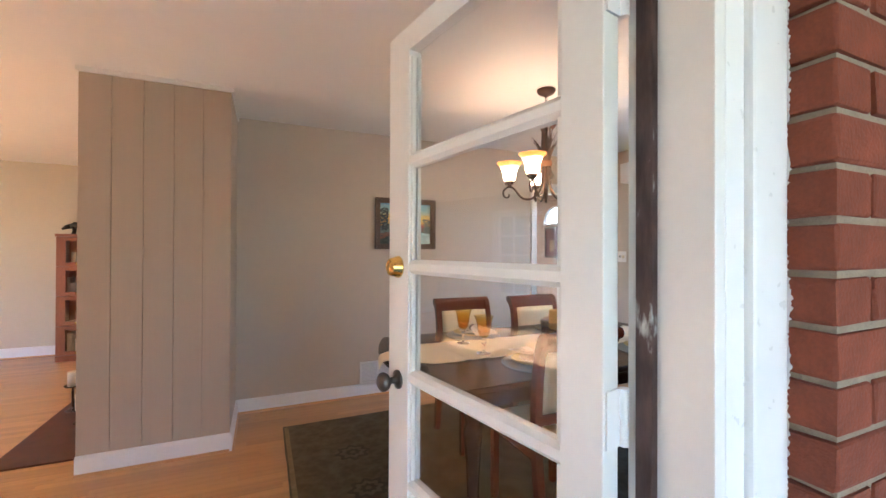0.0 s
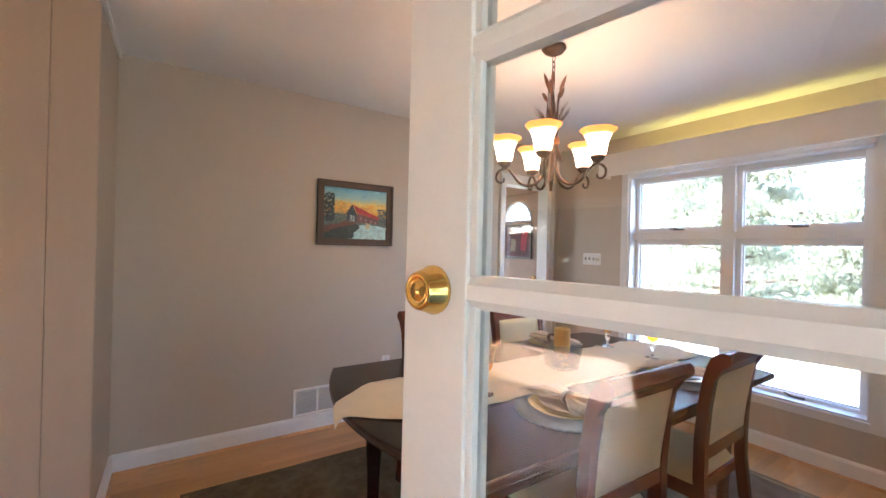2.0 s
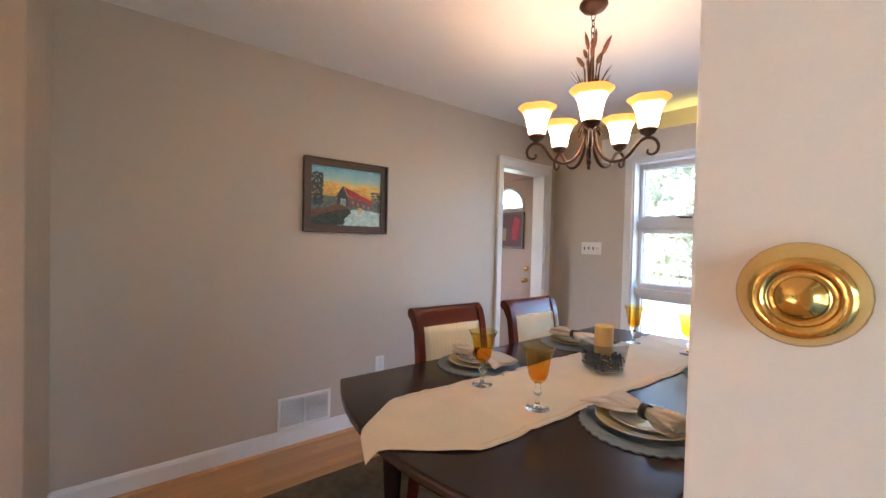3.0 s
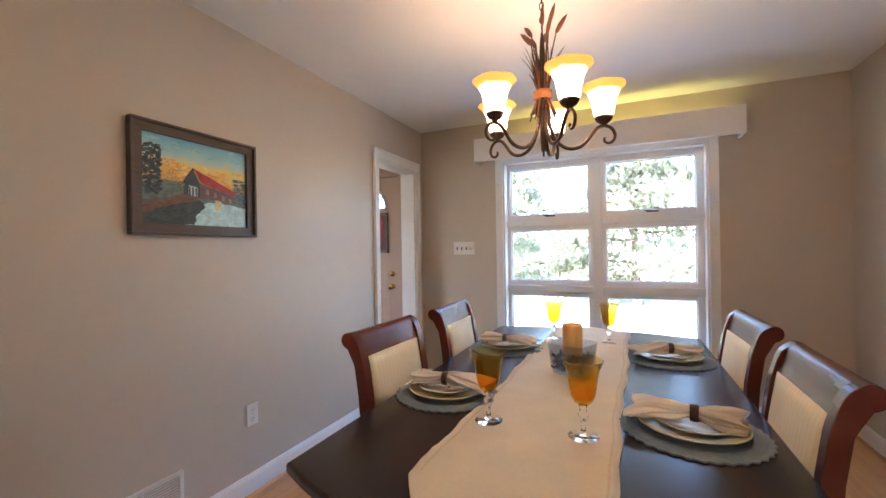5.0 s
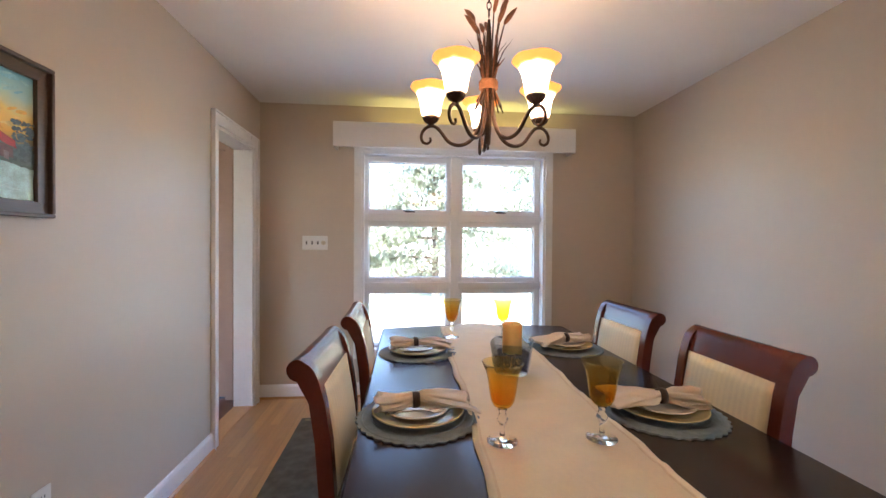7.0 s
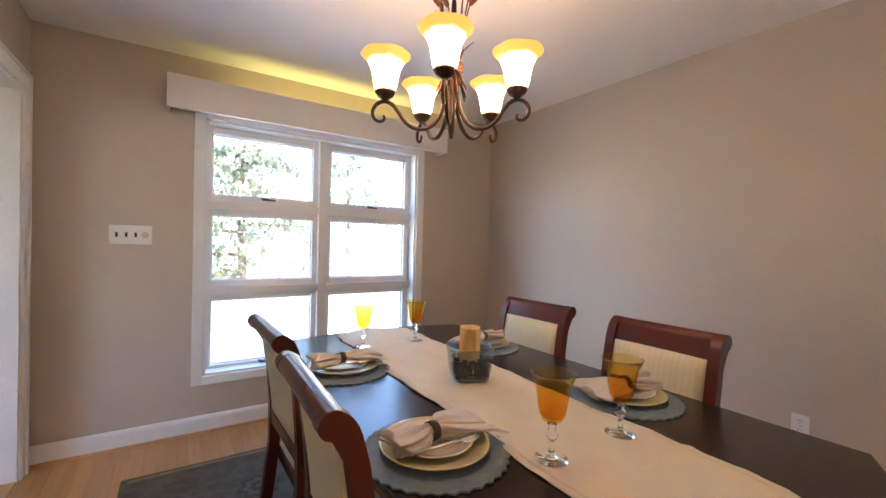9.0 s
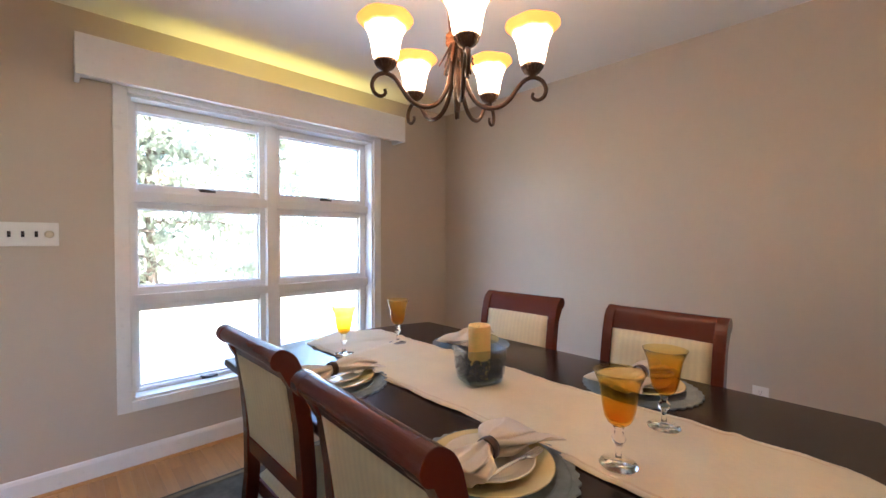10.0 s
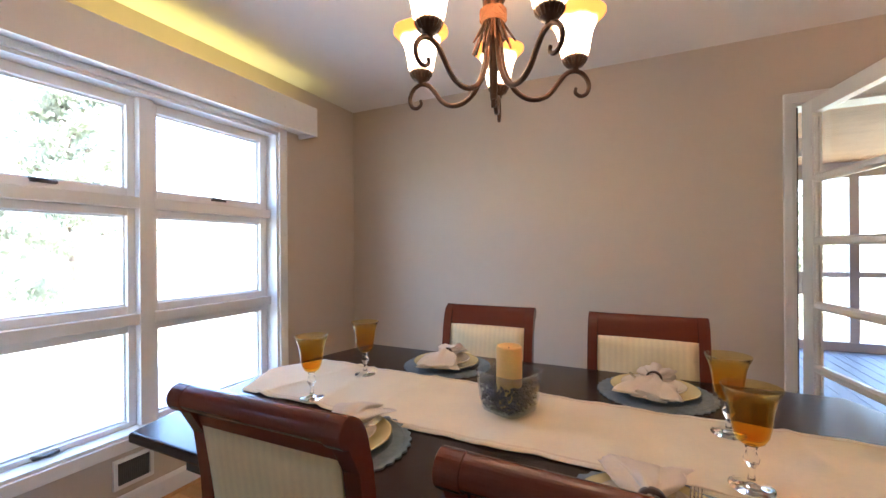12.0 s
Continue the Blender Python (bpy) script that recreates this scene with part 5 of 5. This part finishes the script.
# ---- living room things ----
def bookcase():
    b = root("barrister_bookcase", pose(-1.87, 6.48, 0), "red oak stacking bookcase with glass doors", "bookcase")
    W2 = 0.42
    part("base", boxes((-W2, -0.19, 0, W2, 0.16, 0.07), bevel=0.004), CASEW, b)
    part("top", boxes((-W2 - 0.01, -0.19, 1.51, W2 + 0.01, 0.16, 1.545), bevel=0.004), CASEW, b)
    zz = 0.0705
    for i in range(4):
        z0, z1 = zz + i * 0.36, zz + (i + 1) * 0.36 - 0.001
        part("case", boxes((-W2, -0.16, z0, -W2 + 0.02, 0.15, z1), (W2 - 0.02, -0.16, z0, W2, 0.15, z1), (-W2 + 0.02, -0.16, z0, W2 - 0.02, 0.15, z0 + 0.018), (-W2 + 0.02, 0.14, z0 + 0.018, W2 - 0.02, 0.15, z1)), CASEW, b)
        d = part("door", boxes((-W2, -0.18, z0 + 0.004, -W2 + 0.09, -0.161, z1 - 0.004), (W2 - 0.09, -0.18, z0 + 0.004, W2, -0.161, z1 - 0.004), (-W2 + 0.09, -0.18, z0 + 0.004, W2 - 0.09, -0.161, z0 + 0.05), (-W2 + 0.09, -0.18, z1 - 0.05, W2 - 0.09, -0.161, z1 - 0.004), bevel=0.003), CASEW, b)
        part("pane", boxes((-W2 + 0.09, -0.171, z0 + 0.05, W2 - 0.09, -0.168, z1 - 0.05)), GLASSW, d)
        part("knob", lathe([(0, 0), (0.006, 0.0), (0.012, 0.014), (0, 0.018)], 12), BRASS, d, at=pose(-W2 + 0.2, -0.18, z0 + 0.028, 90, 0, 0))
    rnd = random.Random(2)
    for i in range(4):
        x = -0.34
        while x < 0.30:
            w_, h_ = rnd.uniform(0.02, 0.05), rnd.uniform(0.13, 0.24)
            if rnd.random() < 0.8:
                single("book", boxes((0, -0.10, 0, w_, 0.06, h_), bevel=0.002), BOOKM, "pale cloth-bound book in the bookcase", "book", at=pose(-1.87 + x, 6.48, zz + i * 0.36 + 0.0185), group="books in the bookcase")
            x += w_ + 0.003


bookcase()


def figure():
    """Dark carved animal-like ornament: humped body, neck and legs on a small plinth."""
    bm = bmesh.new()
    tube([(-0.10, 0, 0.09), (-0.05, 0, 0.11), (0.03, 0, 0.105), (0.09, 0, 0.10)], [0.02, 0.042, 0.038, 0.030], 10, bm)
    tube([(-0.09, 0, 0.10), (-0.13, 0, 0.085), (-0.17, 0, 0.06)], [0.03, 0.026, 0.012], 8, bm)
    for x, y in ((-0.06, 0.025), (-0.06, -0.025), (0.07, 0.025), (0.07, -0.025)):
        tube([(x, y, 0.09), (x + 0.01, y, 0.05), (x, y, 0.0)], [0.016, 0.012, 0.014], 7, bm)
    single("carved_figure", bm, FIGURE, "dark carved ornament on the bookcase", "ornament", True, at=pose(-2.10, 6.40, 1.545))


figure()


def candle_stand():
    s = root("candle_stand", pose(-1.30, 3.98, 0.012), "dark iron two-tier hearth candle stand", "candle stand")
    for i, (x, y, h) in enumerate(((0, 0, 0.10), (-0.16, 0.33, 0.20))):
        part("post", tube([(x, y, 0), (x, y, h)], 0.008, 8), BRONZE, s)
        part("dish", lathe([(0, h), (0.05, h), (0.058, h + 0.010), (0.054, h + 0.010), (0.048, h + 0.004), (0, h + 0.004)], 24), BRONZE, s, at=pose(x, y, 0))
        part("foot", lathe([(0, 0), (0.05, 0), (0.045, 0.008), (0.012, 0.02), (0, 0.02)], 20), BRONZE, s, at=pose(x, y, 0))
        single("pillar_candle", lathe([(0, 0), (0.035, 0), (0.036, 0.115), (0.032, 0.12), (0, 0.114)], 28), IVORYWAX, "ivory pillar candle on the hearth stand", "candle", True, at=pose(-1.30 + x, 3.98 + y, 0.0165 + h))
    part("bar", tube([(0, 0, 0.02), (-0.08, 0.165, 0.035), (-0.16, 0.33, 0.02)], 0.007, 8), BRONZE, s)


candle_stand()


# ---- porch beyond the door ----
PZ, PY, PX0, PX1, PH = -0.10, -3.75, -4.2, 2.9, 2.36


def porch():
    struct("wall_porch_slab", boxes((PX0 - 0.1, PY - 0.1, -0.3, PX1 + 0.1, SO - 0.041, PZ - 0.022)), DARK, "porch floor framing")
    fl = struct("floor_porch", boxes((PX0 - 0.1, PY - 0.1, PZ - 0.0215, PX1 + 0.1, PY - 0.02, PZ)), BLUEB, "blue painted porch floor boards")
    nb = int((PX1 - PX0) / 0.13)
    me = None
    for i in range(nb):
        if me is None:
            b = part("board", boxes((0.003, PY, PZ - 0.02, 0.127, SO - 0.042, PZ), bevel=0.003), BLUEB, fl)
            me = b.data
        else:
            b = new("board", me)
            b.parent = fl
        b.location.x = PX0 + i * 0.13
    bm = bmesh.new()
    n = int((SO - 0.001 - PY + 0.1) / 0.11)
    for i in range(n):
        box(bm, PX0 - 0.1, PY - 0.1 + i * 0.11, PH, PX1 + 0.1, PY - 0.1 + i * 0.11 + 0.106, PH + 0.02, bevel=0.002)
    box(bm, PX0 - 0.3, PY - 0.4, PH + 0.0205, PX1 + 0.3, SO - 0.001, PH + 0.12)
    struct("ceiling_porch", bm, PINE, "bare pine board porch ceiling")
    # glazed outer sides: posts, low rail, head beam and panes
    w = root("window_porch", pose(0, 0, 0), "white framed porch glazing above a low sill", "window", kind="structure")

    def bay(nm, b):
        part(nm, boxes(b, bevel=0.004), TRIM, w)
    bay("beam", (PX0, PY - 0.05, 2.16, PX1, PY + 0.05, PH - 0.001))
    bay("sill", (PX0, PY - 0.06, PZ + 0.001, PX1, PY + 0.06, 0.02))
    bay("rail", (PX0, PY - 0.03, 0.86, PX1, PY + 0.03, 0.93))
    for i in range(8):
        x = PX0 + (PX1 - PX0) * i / 7
        bay("post", (x - 0.05, PY - 0.05, 0.021, x + 0.05, PY + 0.05, 2.159))
    # added wall, out of view: closes the west end to cut light on the porch
    struct("wall_porch_west", boxes((PX0 - 0.2, PY - 0.05, PZ, PX0 - 0.061, SO - 0.042, PH)), PINE, "plain unseen porch end wall")
    bay("beam", (PX0 - 0.05, PY + 0.051, 2.16, PX0 + 0.05, SO - 0.002, PH - 0.001))
    bay("sill", (PX0 - 0.06, PY + 0.061, PZ + 0.001, PX0 + 0.06, SO - 0.045, 0.02))
    for i in range(1, 4):
        y = PY + (SO - PY) * i / 4
        bay("post", (PX0 - 0.05, y - 0.05, 0.021, PX0 + 0.05, y + 0.05, 2.159))
    struct("wall_porch_east", boxes((PX1 + 0.001, PY - 0.05, PZ, PX1 + 0.12, SO - 0.042, PH)), MORTAR, "plain unseen porch end wall")


porch()


# ---- brick face outside ----
def brick_wall():
    wb = struct("wall_brick", boxes((0.758, SO + 0.006, -0.3, PX1 + 1.0, SO + 0.1095, 2.35), (-4.5, SO + 0.006, -0.3, SX0 - 0.175, SO + 0.1095, 2.35), (SX0 - 0.175, SO + 0.006, SZ + 0.155, 0.758, SO + 0.1095, 2.35)), MORTAR, "red brick wall face with grey mortar joints")
    course, L, h = 0.0805, 0.215, 0.0690
    rest = bmesh.new()
    for r in range(34):
        z = -0.2865 + r * course
        off = 0.0 if r % 2 == 0 else 0.113
        for i in range(10):
            x0 = 0.745 + i * (L + 0.011) - off
            x1 = x0 + L
            x0 = max(x0, 0.745)
            if x1 - x0 < 0.03:
                continue
            y1 = SO + 0.066 if i == 0 else SO + 0.03
            if i < 6:
                bm = boxes((0, 0, 0, x1 - x0, y1 - SO, h), bevel=0.005)
                for v in bm.verts:
                    v.co += Vector((random.uniform(-1, 1), random.uniform(-1, 1), random.uniform(-1, 1))) * 0.0016
                part("brick", bm, BRICK, wb, at=pose(x0, SO + random.uniform(-0.0015, 0.0015), z))
            else:
                box(rest, x0, SO, z, x1, y1, z + h)
        for i in range(18):
            x1 = SX0 - 0.165 - i * (L + 0.011) + off
            x0 = x1 - L
            x1 = min(x1, SX0 - 0.165)
            if x1 - x0 > 0.03:
                box(rest, x0, SO, z, x1, SO + 0.03, z + h)
    tagged(part("bricks_beyond", rest, BRICK, wb), kind="stuff")


brick_wall()


# ---- outdoors ----
struct("ground", grid(40, 40, lambda u, v: ((u - 0.5) * 600, (v - 0.5) * 600, -0.32)), GRASS, "pale dry lawn reaching to the distance")
struct("pavement", boxes((XO + 0.6, -4, -0.315, XO + 4.2, 9, -0.26), bevel=0.01), PAVE, "pale sunlit concrete drive beside the house")


def tree(x, y, h, spread, seed, label, low=0.25, droop=0.0, leaf=LEAF, size=1.0):
    rnd = random.Random(seed)
    t = root("tree", pose(x, y, -0.32), label, "tree", "trees outside the window")
    tr = bmesh.new()
    tube([(0, 0, 0), (0.06, 0.03, h * 0.3), (-0.04, 0.06, h * 0.6), (0, 0, h * 0.93)], [0.035 * h * 0.6, 0.025 * h * 0.6, 0.016 * h * 0.6, 0.01], 9, tr)
    limbs = []
    for i in range(26):
        f = low + (0.95 - low) * i / 26
        a = i * 2.4 + rnd.uniform(-0.4, 0.4)
        ln = spread * (1.15 - f) * rnd.uniform(0.75, 1.1)
        p0 = Vector((0, 0, h * f))
        d = Vector((math.cos(a), math.sin(a), 0.25 - droop))
        p1, p2 = p0 + d * ln * 0.5 + Vector((0, 0, 0.1)), p0 + d * ln + Vector((0, 0, -droop * 0.6))
        tube([p0, p1, p2], [0.05, 0.03, 0.008], 5, tr)
        limbs.append((p0, p1, p2))
    part("trunk", tr, BARK, t)
    verts, faces = [], []
    for p0, p1, p2 in limbs:
        for _ in range(650):
            s = rnd.random() ** 0.6
            c = p0.lerp(p1, s * 2) if s < 0.5 else p1.lerp(p2, s * 2 - 1)
            c = c + Vector((rnd.gauss(0, 0.26), rnd.gauss(0, 0.26), rnd.gauss(0, 0.15)))
            q = Euler((rnd.uniform(0, 6), rnd.uniform(0, 6), rnd.uniform(0, 6))).to_matrix()
            k, r = len(verts), size * rnd.uniform(0.05, 0.12)
            verts += [c + q @ Vector(p) for p in ((-r, 0, 0), (0, -r * 0.45, r * 0.1), (r, 0, 0), (0, r * 0.45, r * 0.1))]
            faces += [(k, k + 1, k + 2), (k, k + 2, k + 3)]
    me = bpy.data.meshes.new("crown")
    me.from_pydata([tuple(v) for v in verts], [], faces)
    me.materials.append(leaf)
    cr = new("crown", me)
    cr.parent = t
    tagged(cr, kind="stuff")


tree(13.0, 5.6, 6.5, 3.2, 1, "broad green tree beyond the sunlit drive", 0.08, 0.2)
tree(12.0, 1.6, 6.0, 3.0, 2, "green tree with layered drooping boughs", 0.1, 0.3)
tree(17.5, -3.2, 7.5, 3.6, 3, "tall pale green tree across the lawn", 0.2, 0.1)
tree(19.0, 8.5, 8.0, 3.8, 4, "tall pale green tree across the lawn", 0.2, 0.15)
tree(-0.6, -9.5, 5.0, 2.6, 6, "green tree seen past the porch", 0.15, 0.1)
tree(-13.0, 8.6, 6.4, 3.4, 7, "dark evergreen tree outside the living room", 0.02, 0.1, LEAF_DEEP, 2.0)
tree(-14.5, 5.4, 6.6, 3.4, 8, "dark evergreen tree outside the living room", 0.02, 0.1, LEAF_DEEP, 2.2)
tree(-13.5, 1.6, 6.2, 3.4, 9, "dark evergreen tree outside the living room", 0.02, 0.1, LEAF_DEEP, 2.0)


def fence():
    f = root("fence", pose(22.0, -12, -0.32), "weathered wooden board fence across the lawn", "fence")
    me = None
    for i in range(120):
        if me is None:
            b = part("slat", boxes((-0.012, 0, 0.03, 0.012, 0.19, 1.55), bevel=0.004), FENCEM, f)
            me = b.data
        else:
            b = new("slat", me)
            b.parent = f
        b.location.y = i * 0.2
    for z in (0.4, 1.25):
        part("rail", boxes((0.013, 0, z, 0.06, 24, z + 0.09)), FENCEM, f)


fence()


# ---- floor boards, laid last ----
def floor_boards():
    fl = bpy.data.objects["floor"]
    rnd = random.Random(11)
    W = 0.057
    rest_v, rest_f = [], []
    made = 0
    shared = {}
    ymin, ymax = SY - 0.02, 6.72
    for r in range(int((ymax - ymin) / W)):
        y = ymin + r * W
        x = -5.16 - rnd.uniform(0, 0.8)
        while x < EX + 0.02:
            ln = rnd.choice((0.45, 0.6, 0.75, 0.9, 1.1))
            a, b = max(x, -5.16), min(x + ln, EX + 0.02)
            x += ln
            if b - a < 0.02:
                continue
            if y > NY + 0.02 and a > 1.1:
                continue
            near = (3.0 < y < NY and b > -0.3) or (a < 0.3 and b > -1.2 and 1.6 < y <= 3.1) or (a > 2.6 and 1.9 < y <= 3.1)
            if near and made < 300:
                made += 1
                k = (round(b - a, 3))
                if k not in shared:
                    bm = boxes((0, 0.0004, -0.012, b - a - 0.0008, W - 0.0004, 0.0), bevel=0.0006)
                    shared[k] = mesh_of("plank", bm, OAK)
                o = new("plank", shared[k])
                o.parent = fl
                o.location = (a, y, 0)
            else:
                k = len(rest_v)
                x0, x1, y0, y1 = a, b - 0.0008, y + 0.0004, y + W - 0.0004
                rest_v += [(x0, y0, -0.011), (x1, y0, -0.011), (x1, y1, -0.011), (x0, y1, -0.011), (x0, y0, 0), (x1, y0, 0), (x1, y1, 0), (x0, y1, 0)]
                rest_f += [(k + 4, k + 5, k + 6, k + 7), (k, k + 1, k + 5, k + 4), (k + 1, k + 2, k + 6, k + 5), (k + 2, k + 3, k + 7, k + 6), (k + 3, k, k + 4, k + 7)]
    me = bpy.data.meshes.new("planks_beyond")
    me.from_pydata(rest_v, [], rest_f)
    me.materials.append(OAK)
    o = new("planks_beyond", me)
    o.parent = fl
    tagged(o, kind="stuff")
    # hall floor
    struct("floor_hall", boxes((1.1, NY + T, -0.011, EX + 0.02, 6.72, 0.001)), ENTRY, "dark red-brown tiled entry floor")


floor_boards()
